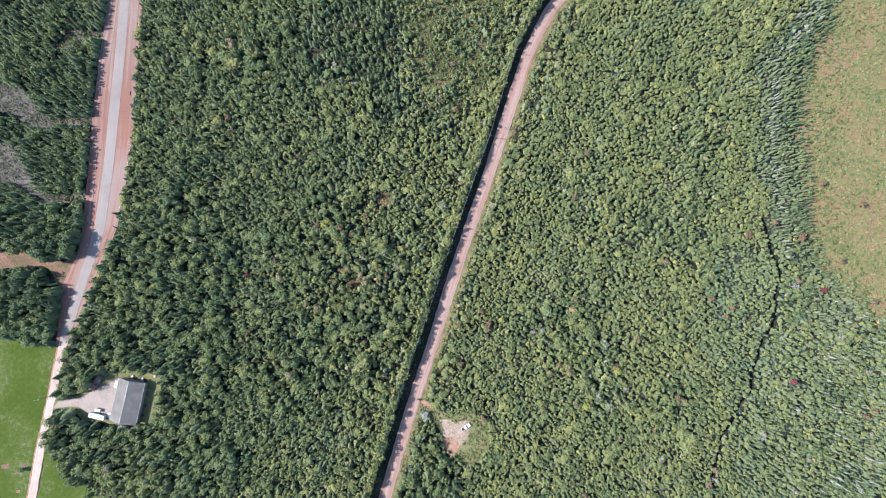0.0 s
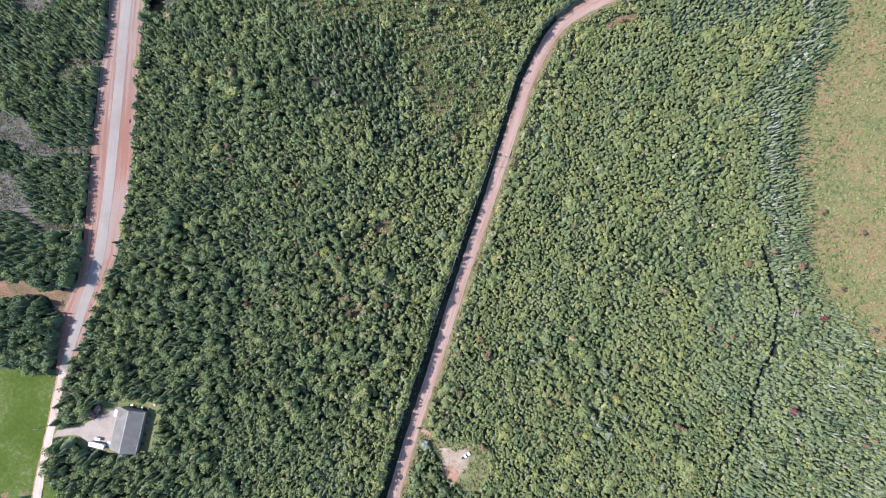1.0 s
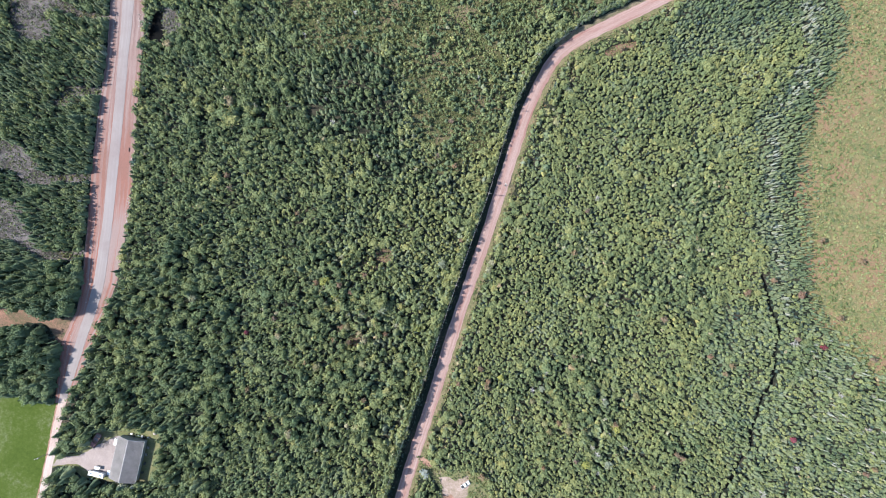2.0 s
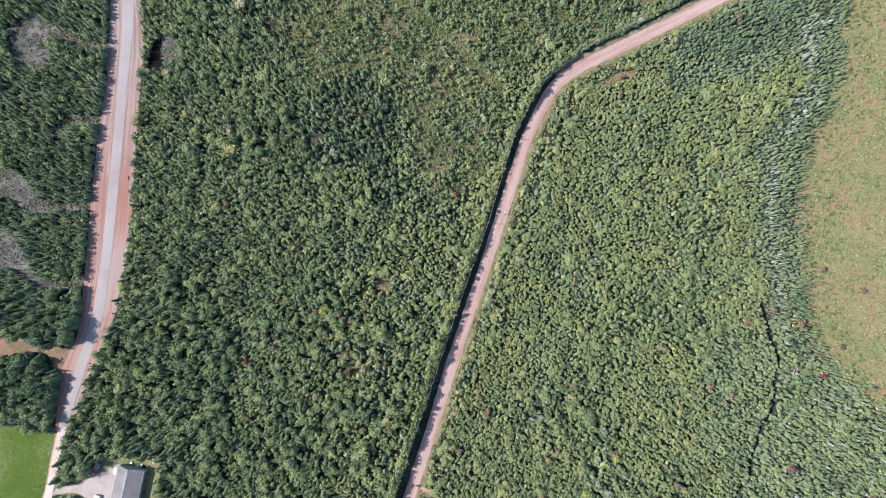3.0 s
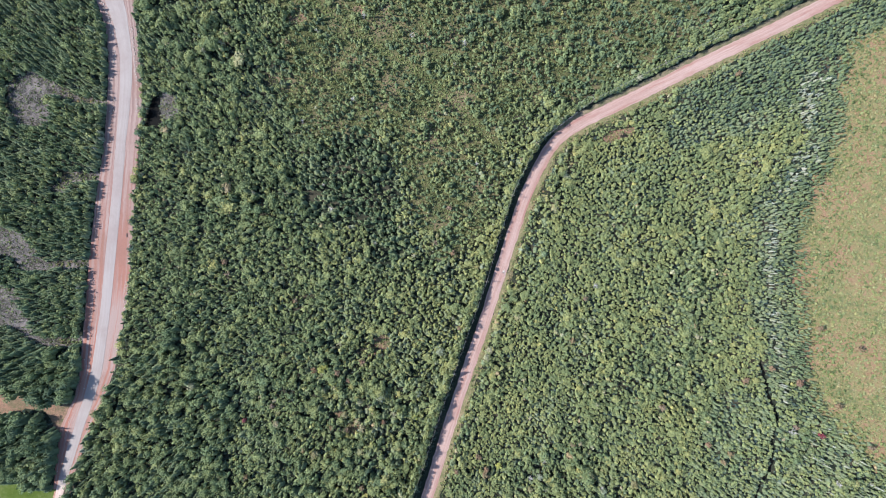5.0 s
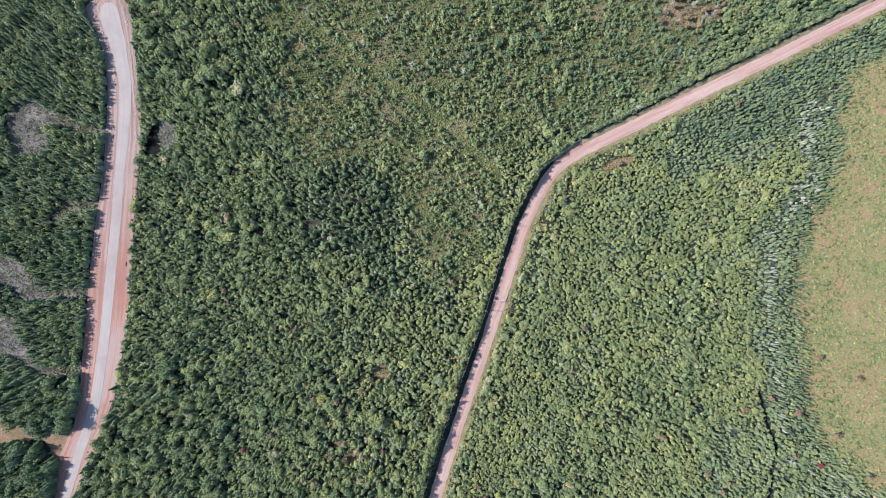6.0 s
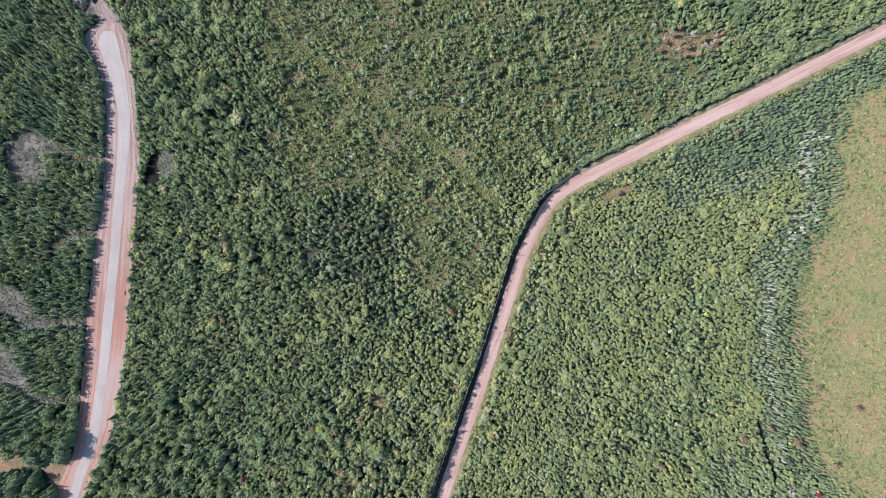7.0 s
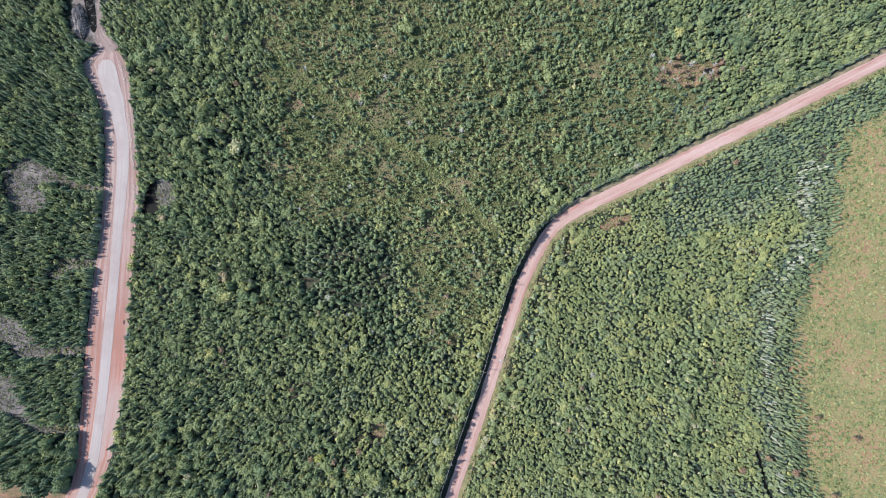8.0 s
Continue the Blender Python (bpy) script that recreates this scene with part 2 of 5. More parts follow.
WEST_FIELD = [(-420, -30), (-224.9, -33.5), (-207.8, -37.0), (-195.2, -38.5), (-197.0, -48.8), (-199.4, -62.7), (-202.3, -76.6), (-205.2, -90.5), (-208.8, -113.2), (-218.8, -160), (-420, -160)]
EAST_LAWN = [(-200.2, -82), (-196.5, -91.5), (-188.5, -101.5), (-181.0, -107.0), (-169.7, -113.0), (-160, -122), (-170, -158), (-214, -158), (-204.5, -113), (-201.5, -92)]
YARD_EDGE = [(-199, -70), (-199, -63.5), (-193, -63.4), (-186, -62.6), (-179.1, -58.5), (-176.5, -52), (-170.7, -51.5), (-166.5, -50.5), (-145.0, -50.8), (-143.9, -59.8), (-146, -76.8), (-167.5, -76.6), (-172, -75.8), (-183, -74.5), (-188, -69.5)]
YARD_GRAVEL = [(-198, -69), (-193, -64.4), (-186, -64.4), (-179.1, -60.9), (-172, -57.5), (-163, -55), (-163, -75), (-170.4, -74.2), (-178, -73.2), (-185, -68.4)]
CLEARING = [(-17.5, -63.5), (-13.0, -64.0), (-2.5, -70.8), (8.6, -70.5), (17.5, -74.2), (19.0, -84.1), (13.0, -95.5), (4.5, -94.5), (-3.2, -86.1), (-7.0, -76.9), (-12, -71.5)]
CLEARING_GRAVEL = [(-5.8, -73.5), (2, -75.5), (8.6, -74.5), (8.4, -81.4), (3.3, -86.6), (-2.9, -84.5)]
CLEARING_SOIL = [(-4.5, -82), (1.5, -83.5), (4.2, -87.5), (0.8, -91.5), (-3.4, -87.5)]
DITCH = curve_through([(153.1, 25.5), (155.7, 15.7), (157.2, 8.8), (159.6, 1.9), (161.1, -2.3), (159.4, -9.2), (158.7, -17.5), (158.0, -25.8), (155.5, -29.9), (152.1, -34.8), (150.4, -39.5),
                       (149.2, -45.0), (146.9, -50.5), (146.3, -56.0), (144.8, -60.9), (140.7, -65.6), (137.8, -72.4), (135.0, -77.3), (131.7, -80.1), (130.5, -86.1), (128.8, -92.9), (127.1, -99.7), (126, -112)], 1.2)
BOG_EDGE = np.array([(-40, 236), (-26, 213), (-14.7, 199.7), (-1, 187), (16, 181.5), (38, 179.5), (69, 177.5), (91.2, 179), (106, 183), (117, 189), (136, 198), (164, 200), (184, 206), (192, 219), (215, 262)])
SLASHES = [[(-260, 96), (-227.8, 94.0), (-216.3, 91.1), (-207.4, 82.0), (-203, 75.8), (-181.0, 76.6), (-181, 72.6), (-203, 71), (-212.1, 70.4), (-219.9, 77.6), (-227.5, 79.1), (-260, 80)],
           [(-260, 66), (-224.3, 63.4), (-215.6, 58.1), (-212.0, 48.0), (-206.5, 39.5), (-201.7, 37.8), (-183.7, 37.8), (-183.7, 33.6), (-204, 33.3), (-212, 38), (-222, 44), (-232, 40), (-260, 42)],
           [(-201, 112), (-191.0, 120.2), (-176.1, 120.0), (-175.6, 115.5), (-188, 115), (-196, 109)],
           [(-222.3, 165.6), (-211.3, 172.3), (-203.1, 167.5), (-193.8, 162.8), (-185.1, 158.6), (-172.1, 157.0), (-172.1, 154.2), (-186, 154.5), (-196, 158), (-202, 157), (-203.2, 143.0), (-216.7, 144.0), (-222.7, 154.1)]]
TAN_GROUND = [(-270, 10), (-226.0, 9.3), (-208.8, 7.8), (-197.3, 4.0), (-187, 5), (-187, -10.5), (-195.7, -8.7), (-199, -2), (-203.1, 0.8), (-211.5, 1.2), (-225.7, -2.1), (-270, -2)]
SCRUB_EDGE = [(-98.7, 262), (74, 262), (98, 242), (114, 226), (133, 206), (128, 187), (100, 173), (72, 159), (52, 153), (34, 148), (30, 132), (23, 104), (10, 80), (-10, 78), (-19, 100), (-22, 120), (-41.9, 136.9), (-66, 132), (-81.8, 150.9), (-90.7, 199.6)]
GREY_CLUMP = [(-75.1, 121.2), (-58, 137), (-45.1, 139.9), (-24.4, 122.7), (-21, 100), (-25.9, 74.4), (-36, 72), (-46.0, 88.7), (-63, 100)]
OLD_TRACK = curve_through([(-108.0, 242.6), (-95.0, 231.0), (-82.0, 217.9), (-64.7, 203.4), (-47.5, 191.9), (-36.1, 183.2), (-19.0, 173.2), (0.8, 156.0), (17.8, 138.9), (30.4, 124.8)], 1.0)
BROWN_GAPS = [(-54.3, -0.9), (-47.8, -7.0), (-32.8, 35.0), (-38.4, 28.8), (-44.6, 202.2), (-75.9, 197.5), (-90.3, 229.1), (-27.5, 224.4)]       # small bare openings in the woods
DITCH_WATER = [(-184.5, 263.5), (-183.8, 251.8), (-181.9, 244.6), (-179.5, 235.6), (-177.2, 236.7), (-177.3, 243.1), (-178.3, 251.8), (-178.7, 263.4)]
FIELD_PATCHES = [(-220.7, -97.6, 1.4), (-210.6, -97.0, 1.0), (-215.0, -100.9, 0.7), (-214.3, -109.8, 0.8)]
BEND_GAP = [(76.5, 137.0), (81, 139.5), (87, 141), (93, 141.5), (92, 138), (86, 135.5), (80, 133.5), (76, 134.5)]
TALL_TREES = [(-23, -86), (-12, -79), (-7, -89), (1, -98), (4, -118), (-28, -118)]
DARK_HOLE = [(-149.0, 157.9), (-145.6, 158.8), (-145.7, 152.2), (-144.0, 148.5), (-144.5, 143.6), (-149.6, 141.4), (-153.1, 142.2), (-151.2, 150.8)]
GREY_BRUSH = [(-145.4, 161), (-137.2, 158.7), (-135.5, 152), (-139.0, 146.5), (-144.5, 146.2), (-145.6, 153)]
BROWN_PATCH = [(104, 212), (109, 219), (118, 222), (127, 219), (136, 220), (140, 214), (132, 207), (120, 205.5), (109, 206)]
WINDROW = [(-193, 253), (-184.0, 253), (-180.2, 244), (-179.0, 231), (-186.5, 229.5), (-191.5, 240)]


# ---- building blocks ----
def sheet(name, bm, material, parent=None, label="", smooth=False):
    me = bpy.data.meshes.new(name)
    bm.to_mesh(me)
    bm.free()
    if material is not None:
        me.materials.append(material)
    if smooth:
        me.polygons.foreach_set("use_smooth", [True] * len(me.polygons))
    ob = new(name, me)
    if parent is not None:
        ob.parent = parent
    if label:
        tagged(ob, label)
    return ob


def part(name, bm, material, parent, label=""):
    return sheet(name, bm, material, parent, label)


def bulk(name, verts, tris, materials, which=None, tone=None):
    """One mesh object out of arrays."""
    me = bpy.data.meshes.new(name)
    n, m = len(verts), len(tris)
    me.vertices.add(n)
    me.vertices.foreach_set("co", np.ascontiguousarray(verts, np.float32).ravel())
    me.loops.add(3 * m)
    me.loops.foreach_set("vertex_index", np.ascontiguousarray(tris, np.int32).ravel())
    me.polygons.add(m)
    me.polygons.foreach_set("loop_start", np.arange(m, dtype=np.int32) * 3)
    for mat in materials:
        me.materials.append(mat)
    if which is not None:
        me.polygons.foreach_set("material_index", np.ascontiguousarray(which, np.int32))
    if tone is not None:
        me.attributes.new("tone", "FLOAT", "POINT").data.foreach_set("value", np.ascontiguousarray(tone, np.float32))
    me.update(calc_edges=True)
    return me


def ribbon(name, left, right, material, z, crown=0.0, columns=7, ragged=0.0, seed=0):
    """A road surface between two edges, slightly crowned, its rims let into the ground; u runs across, v along."""
    r = np.random.default_rng(seed)
    n = len(left)
    d = right - left
    width = np.hypot(d[:, 0], d[:, 1])[:, None]
    left = left + d / width * r.normal(0, 1, (n, 1)) * ragged
    right = right - d / width * r.normal(0, 1, (n, 1)) * ragged
    mid = (left + right) / 2
    along = np.r_[0, np.cumsum(np.hypot(*np.diff(mid, axis=0).T))]
    us = np.r_[-0.02, np.linspace(0, 1, columns), 1.02]
    verts, faces, uvs = [], [], []
    for i in range(n):
        for u in us:
            p = left[i] + (right[i] - left[i]) * u
            up = z + crown * (1 - (2 * u - 1) ** 2) if 0 <= u <= 1 else -0.2
            verts.append((p[0], p[1], up))
            uvs.append((u, along[i]))
    k = len(us)
    for i in range(n - 1):
        for j in range(k - 1):
            a = i * k + j
            faces.append((a, a + 1, a + k + 1, a + k))
    me = bpy.data.meshes.new(name)
    me.from_pydata(verts, [], faces)
    layer = me.uv_layers.new(name="way")
    order = np.empty(len(me.loops), np.int32)
    me.loops.foreach_get("vertex_index", order)
    layer.data.foreach_set("uv", np.array(uvs, np.float32)[order].ravel())
    me.materials.append(material)
    if me.polygons[0].normal.z < 0:
        me.flip_normals()
    return tagged(new(name, me), kind="structure")


def patch(name, outline, material, z, ragged=0.5, seed=0, step=1.5):
    """A flat piece of ground with an uneven outline, its rim let into the ground."""
    r = np.random.default_rng(seed)
    closed = curve_through(list(outline) + [outline[0]], step)[:-1]
    closed = closed + r.normal(0, ragged, closed.shape) * 0.6
    bm = bmesh.new()
    top = [bm.verts.new((x, y, z)) for x, y in closed]
    low = [bm.verts.new((x, y, -0.1)) for x, y in closed]
    edges = [bm.edges.new((a, b)) for a, b in zip(top, top[1:] + top[:1])]
    bmesh.ops.triangle_fill(bm, use_beauty=True, edges=edges)
    for i in range(len(top)):
        bm.faces.new((top[i - 1], top[i], low[i], low[i - 1]))
    bmesh.ops.recalc_face_normals(bm, faces=bm.faces)
    for f in bm.faces:
        if abs(f.normal.z) > 0.9 and f.normal.z < 0:
            f.normal_flip()
    return tagged(sheet(name, bm, material), kind="structure")


def offset_line(line, by):
    d = np.gradient(line, axis=0)
    d /= np.hypot(d[:, 0], d[:, 1])[:, None]
    return line + np.c_[-d[:, 1], d[:, 0]] * by


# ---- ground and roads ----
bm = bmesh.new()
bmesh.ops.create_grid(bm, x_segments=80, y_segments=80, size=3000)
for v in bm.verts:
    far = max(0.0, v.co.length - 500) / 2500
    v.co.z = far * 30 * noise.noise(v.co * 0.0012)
tagged(sheet("ground", bm, FLOOR), "mossy forest floor with leaf litter and brown earth, tree shade painted into its colour", "ground", kind="structure")

keep = (MAIN[:, 1] > -400) & (MAIN[:, 0] < 500)
way = MAIN[keep]
bend = way[way[:, 1] > 136]
tagged(ribbon("verge", offset_line(bend, 4.9), offset_line(bend, 2.0), VERGE, 0.03, 0, 5, 0.4, 3), "dry brownish grass verge below the tree row", "verge")
tagged(ribbon("verge", offset_line(way, -2.6), offset_line(way, -6.3), DRYGRASS, 0.03, 0, 5, 0.5, 2), "dry yellow-green grass verge along the gravel road", "verge")
tagged(ribbon("road_1", offset_line(way, MAIN_WIDTH / 2 - 0.6), offset_line(way, -MAIN_WIDTH / 2), ROAD_RED, 0.10, 0.12, 9, 0.12, 4),
       "pinkish red gravel road with faint wheel tracks", "road")

ys = np.arange(-38, 227.1, 1.5)
w, e = table(SOIL, ys)
tagged(ribbon("shoulder", np.c_[w, ys], np.c_[e, ys], SHOULDER, 0.05, 0.03, 13, 0.14, 5), "graded red soil shoulders streaked by machine tracks", "road shoulder")
ys = np.concatenate([np.arange(-36, 212, 1.5), np.linspace(212, 221.3, 24)])
w, wide = table(STRIP, ys)
tagged(ribbon("road_2", np.c_[w, ys], np.c_[w + wide, ys], ROAD_PALE, 0.14, 0.08, 7, 0.05, 6), "pale grey crushed stone roadway ending in a rounded turning place", "road")
ys = np.arange(-398, -35.9, 2.0)
w, wide = table(STRIP, ys)
tagged(ribbon("lane", np.c_[w, ys], np.c_[w + wide, ys], LANE_PALE, 0.14, 0.06, 7, 0.12, 7), "sunlit pale pink gravel lane between lawns", "road")
track = curve_through([(-169.8, 225.1), (-173.1, 230.3), (-175.5, 234.9), (-176.1, 241.6), (-176.2, 248.9), (-176.3, 257.6), (-177.0, 269.3)])
taper = np.interp(track[:, 1], (224, 231, 238, 250), (5.0, 3.6, 1.6, 1.1))[:, None]
side_way = np.gradient(track, axis=0)
side_way = np.c_[-side_way[:, 1], side_way[:, 0]] / np.hypot(side_way[:, 0], side_way[:, 1])[:, None]
tagged(ribbon("track", track + side_way * taper, track - side_way * taper, TRACK, 0.06, 0.02, 7, 0.35, 8), "churned reddish brown earth track into the woods", "track")

tagged(patch("field", WEST_FIELD, GRASS, 0.05, 0.25, 1), "bright green mown field with pale dry patches", "field")
ys = np.arange(-150, -37.9, 1.5)
w, wide = table(STRIP, ys)
tagged(ribbon("soil_edge", np.c_[w - 0.75, ys], np.c_[w + 0.2, ys], REDSOIL, 0.08, 0, 3, 0.12, 9), "thin bare red soil edge between lane and field", "soil")
for i, (x, y, reach_out) in enumerate(FIELD_PATCHES):
    ring = [(x + 1.6 * reach_out * math.cos(a), y + reach_out * math.sin(a)) for a in np.arange(0, 6.2, 0.785)]
    tagged(patch("bare_soil", ring, TANSOIL, 0.08, 0.35, 80 + i), "bare brown patch worn in the mown field", "soil")
tagged(patch("lawn", EAST_LAWN, GRASS, 0.05, 0.4, 2), "green mown lawn beside the pale lane", "lawn")
tagged(patch("yard", YARD_EDGE, MEADOW, 0.05, 0.4, 3), "rough grass yard round the building", "yard")
tagged(patch("driveway", YARD_GRAVEL, YARD, 0.09, 0.25, 4), "greyish pink gravel driveway widening into a yard", "driveway")
tagged(patch("clearing", CLEARING, MEADOW, 0.05, 0.5, 5), "rough grassy clearing in the woods beside the road", "clearing")
tagged(patch("parking_place", CLEARING_GRAVEL, WORN, 0.08, 0.9, 6), "worn grey gravel parking place", "parking place")
tagged(patch("bare_soil", CLEARING_SOIL, REDSOIL, 0.11, 0.9, 7), "bare red soil patch", "soil")
tagged(patch("bare_soil", TAN_GROUND, TANSOIL, 0.04, 0.6, 8), "bare reddish tan soil at a cleared field entrance", "soil")
tagged(patch("scrub_ground", SCRUB_EDGE, SCRUBLAND, 0.03, 1.0, 9), "olive and brown low scrub ground", "scrub ground")
bog = [(x - 6, y) for y, x in BOG_EDGE] + [(420, 260), (420, -60)]
tagged(patch("bog_ground", bog, HEATH, 0.04, 2.2, 10), "tawny yellow-green bog with rusty patches", "bog")
for i, s in enumerate(SLASHES):
    tagged(patch("slash_ground", s, SLASH, 0.05, 0.6, 20 + i), "grey felled clearing strewn with brush", "clearing")
tagged(patch("slash_ground", GREY_BRUSH, SLASH, 0.05, 0.4, 30), "grey brush-strewn patch beside a shaded hollow", "clearing")
tagged(patch("slash_ground", [(-192, 262), (-190, 250), (-190, 238), (-185, 230), (-176, 227.5), (-172.5, 232), (-173.5, 246), (-172, 262)], SLASH, 0.04, 0.5, 33), "churned brown ground strewn with brush beside the track", "clearing")
tagged(patch("bare_soil", BEND_GAP, TANSOIL, 0.05, 0.5, 34), "bare brown soil gap in the scrub", "soil")
for i, (x, y) in enumerate(BROWN_GAPS):
    rx, ry = 2.2 + 1.2 * (i % 3), 1.5 + 0.9 * ((i + 1) % 4)
    ring = [(x + rx * math.cos(a), y + ry * math.sin(a)) for a in np.arange(0, 6.2, 0.785)]
    tagged(patch("bare_soil", ring, TANSOIL, 0.05, 0.6, 60 + i), "small bare brown opening in the woods", "soil")
tagged(patch("bare_soil", BROWN_PATCH, TANSOIL, 0.05, 0.6, 35), "brown dying scrub ground among green woods", "soil")
tagged(patch("hollow_ground", DARK_HOLE, WATER, 0.06, 0.3, 31), "dark water-filled hollow between trees", "hollow")
tagged(ribbon("stream", offset_line(DITCH, 0.75), offset_line(DITCH, -0.75), WATER, 0.03, 0, 3, 0.3, 32), "narrow dark winding stream through the woods", "stream")


# ---- trees ----
def leaf_quad(centre, normal, size, r):
    n = Vector(normal).normalized()
    a = n.orthogonal().normalized()
    a.rotate(Matrix.Rotation(r.uniform(0, 6.283), 3, n))
    b = n.cross(a)
    c = Vector(centre)
    s = [size * r.uniform(0.7, 1.25) for _ in range(4)]
    return [c + a * s[0], c + b * s[1] + n * size * r.uniform(-0.3, 0.1), c - a * s[2], c - b * s[3] + n * size * r.uniform(-0.3, 0.1)]


def ball():
    bm = bmesh.new()
    bmesh.ops.create_icosphere(bm, subdivisions=1, radius=1)
    v, f = [tuple(q.co) for q in bm.verts], [tuple(q.index for q in face.verts) for face in bm.faces]
    bm.free()
    return v, f


BALL = ball()


def broadleaf_form(seed, quads, trunk=True, lumps=5, leaf=1.0, gather=1.0, core=True):
    """A deciduous tree, crown radius 1 and height 4: a lumpy crown of leaf clumps over a leaning trunk. Vertices, triangles, material of each."""
    r = random.Random(seed)
    V, T, M = [], [], []
    heads = [(Vector((r.uniform(-0.15, 0.15), r.uniform(-0.15, 0.15), 3.2)), 0.5)]
    turn = r.uniform(0, 6.283)
    for k in range(lumps):
        a = turn + k * 6.283 / lumps + r.uniform(-0.4, 0.4)
        q = r.uniform(0.45, 0.66) * gather
        heads.append((Vector((math.cos(a) * q, math.sin(a) * q, r.uniform(2.5, 3.1))), r.uniform(0.38, 0.52) / gather ** 0.6))
    rings = ((0.72, 1.3), (0.60, 2.6)) if core else ((0.74, 1.7),)
    for q, z in rings:
        V += [(q * r.uniform(0.8, 1.15) * math.cos(i * 1.2566), q * r.uniform(0.8, 1.15) * math.sin(i * 1.2566), z + r.uniform(-0.2, 0.2)) for i in range(5)]
    V.append((0, 0, 3.3))
    low = len(V) - 6
    for i in range(5):
        j = (i + 1) % 5
        T.append((low + i, low + j, low + 5))
        if core:
            T += [(i, j, 5 + j), (i, 5 + j, 5 + i)]
    M += [0] * len(T)
    for k in range(quads):
        c, s = heads[k % len(heads)]
        z = r.uniform(-0.1, 1.0)
        a = r.uniform(0, 6.283)
        q = math.sqrt(max(0, 1 - z * z))
        d = Vector((q * math.cos(a), q * math.sin(a), z))
        place = c + Vector((d.x * s, d.y * s, d.z * s * 1.1))
        n = d + Vector((r.gauss(0, 0.32), r.gauss(0, 0.32), r.gauss(0.1, 0.22)))
        base = len(V)
        V += [tuple(v) for v in leaf_quad(place, n, leaf * r.uniform(0.28, 0.42), r)]
        T += [(base, base + 1, base + 2), (base, base + 2, base + 3)]
        M += [0, 0]
    if trunk:
        base = len(V)
        for z, w in ((0, 0.09), (2.4, 0.05)):
            V += [(w * math.cos(a), w * math.sin(a), z) for a in (0, 2.094, 4.189)]
        for i in range(3):
            j = (i + 1) % 3
            T += [(base + i, base + j, base + 3 + j), (base + i, base + 3 + j, base + 3 + i)]
        M += [1] * 6
    return np.array(V, float), np.array(T), np.array(M)


def conifer_form(seed, tiers, arms, trunk=True):
    """A spruce or fir, radius 1 and height 4: whorls of drooping boughs, shorter towards the tip."""
    r = random.Random(seed)
    V, T, M = [], [], []
    for k in range(tiers):
        f = k / tiers
        z = 0.35 + 3.3 * f
        reach_out = (1 - f) ** 0.8 * 1.0 + 0.1
        turn = r.uniform(0, 6.283)
        for i in range(arms):
            a = turn + i * 6.283 / arms + r.uniform(-0.25, 0.25)
            q = reach_out * r.uniform(0.72, 1.15)
            w = 0.75 * 3.1416 * reach_out / arms
            d, s = Vector((math.cos(a), math.sin(a), 0)), Vector((-math.sin(a), math.cos(a), 0))
            base = len(V)
            rise = 0.55 * reach_out + 0.15
            for p in (Vector((0, 0, z + rise)), d * q * 0.6 + s * w + Vector((0, 0, z + rise * 0.25 + r.uniform(-0.1, 0.1))), d * q + Vector((0, 0, z - 0.1 * r.random())),
                      d * q * 0.6 - s * w + Vector((0, 0, z + rise * 0.25 + r.uniform(-0.1, 0.1)))):
                V.append(tuple(p))
            T += [(base, base + 1, base + 2), (base, base + 2, base + 3)]
            M += [0, 0]
    base = len(V)
    V += [(0.55 * math.cos(i * 1.2566), 0.55 * math.sin(i * 1.2566), 0.4) for i in range(5)] + [(0, 0, 4.0)]
    T += [(base + i, base + (i + 1) % 5, base + 5) for i in range(5)]
    M += [0] * 5
    if not trunk:
        return np.array(V, float), np.array(T), np.array(M)
    V += [(0.08 * math.cos(a), 0.08 * math.sin(a), z) for z in (0, 0.8) for a in (0, 2.094, 4.189)]
    base += 6
    for i in range(3):
        j = (i + 1) % 3
        T += [(base + i, base + j, base + 3 + j), (base + i, base + 3 + j, base + 3 + i)]
    M += [1] * 6
    return np.array(V, float), np.array(T), np.array(M)


def shrub_form(seed, quads):
    """A low bush, radius 1 and height 1."""
    r = random.Random(seed)
    V, T = [], []
    for k in range(quads):
        z = r.uniform(0.0, 1.0)
        a = r.uniform(0, 6.283)
        q = math.sqrt(max(0, 1 - z * z)) * r.uniform(0.5, 1)
        d = Vector((q * math.cos(a), q * math.sin(a), z))
        base = len(V)
        V += [tuple(v) for v in leaf_quad(d * 0.72, d + Vector((r.gauss(0, 0.4), r.gauss(0, 0.4), 0.2)), r.uniform(0.35, 0.55), r)]
        T += [(base, base + 1, base + 2), (base, base + 2, base + 3)]
    V, T = np.array(V, float), np.array(T)
    V[:, 2] = np.maximum(V[:, 2], -0.05)
    return V, T, np.zeros(len(T), int)


def scatter(spacing, box, seed, loose=0.3):
    """Places on a loosened triangular grid."""
    r = np.random.default_rng(seed)
    x0, y0, x1, y1 = box
    rows = int((y1 - y0) / (spacing * 0.866))
    cols = int((x1 - x0) / spacing)
    j, i = np.mgrid[0:rows, 0:cols]
    P = np.c_[(x0 + (i + 0.5 * (j % 2)) * spacing).ravel(), (y0 + j * spacing * 0.866).ravel()]
    return P + r.normal(0, spacing * loose, P.shape)


# stands of older, taller trees with gaps between them: x, y, reach
OLD_STANDS = [(-50, 8, 34), (-40, -34, 28), (-78, -48, 20), (72, -62, 30), (98, 22, 26), (118, 62, 20), (62, -20, 18), (-95, 105, 22), (-120, 175, 24), (40, 205, 26), (12, 178, 18)]


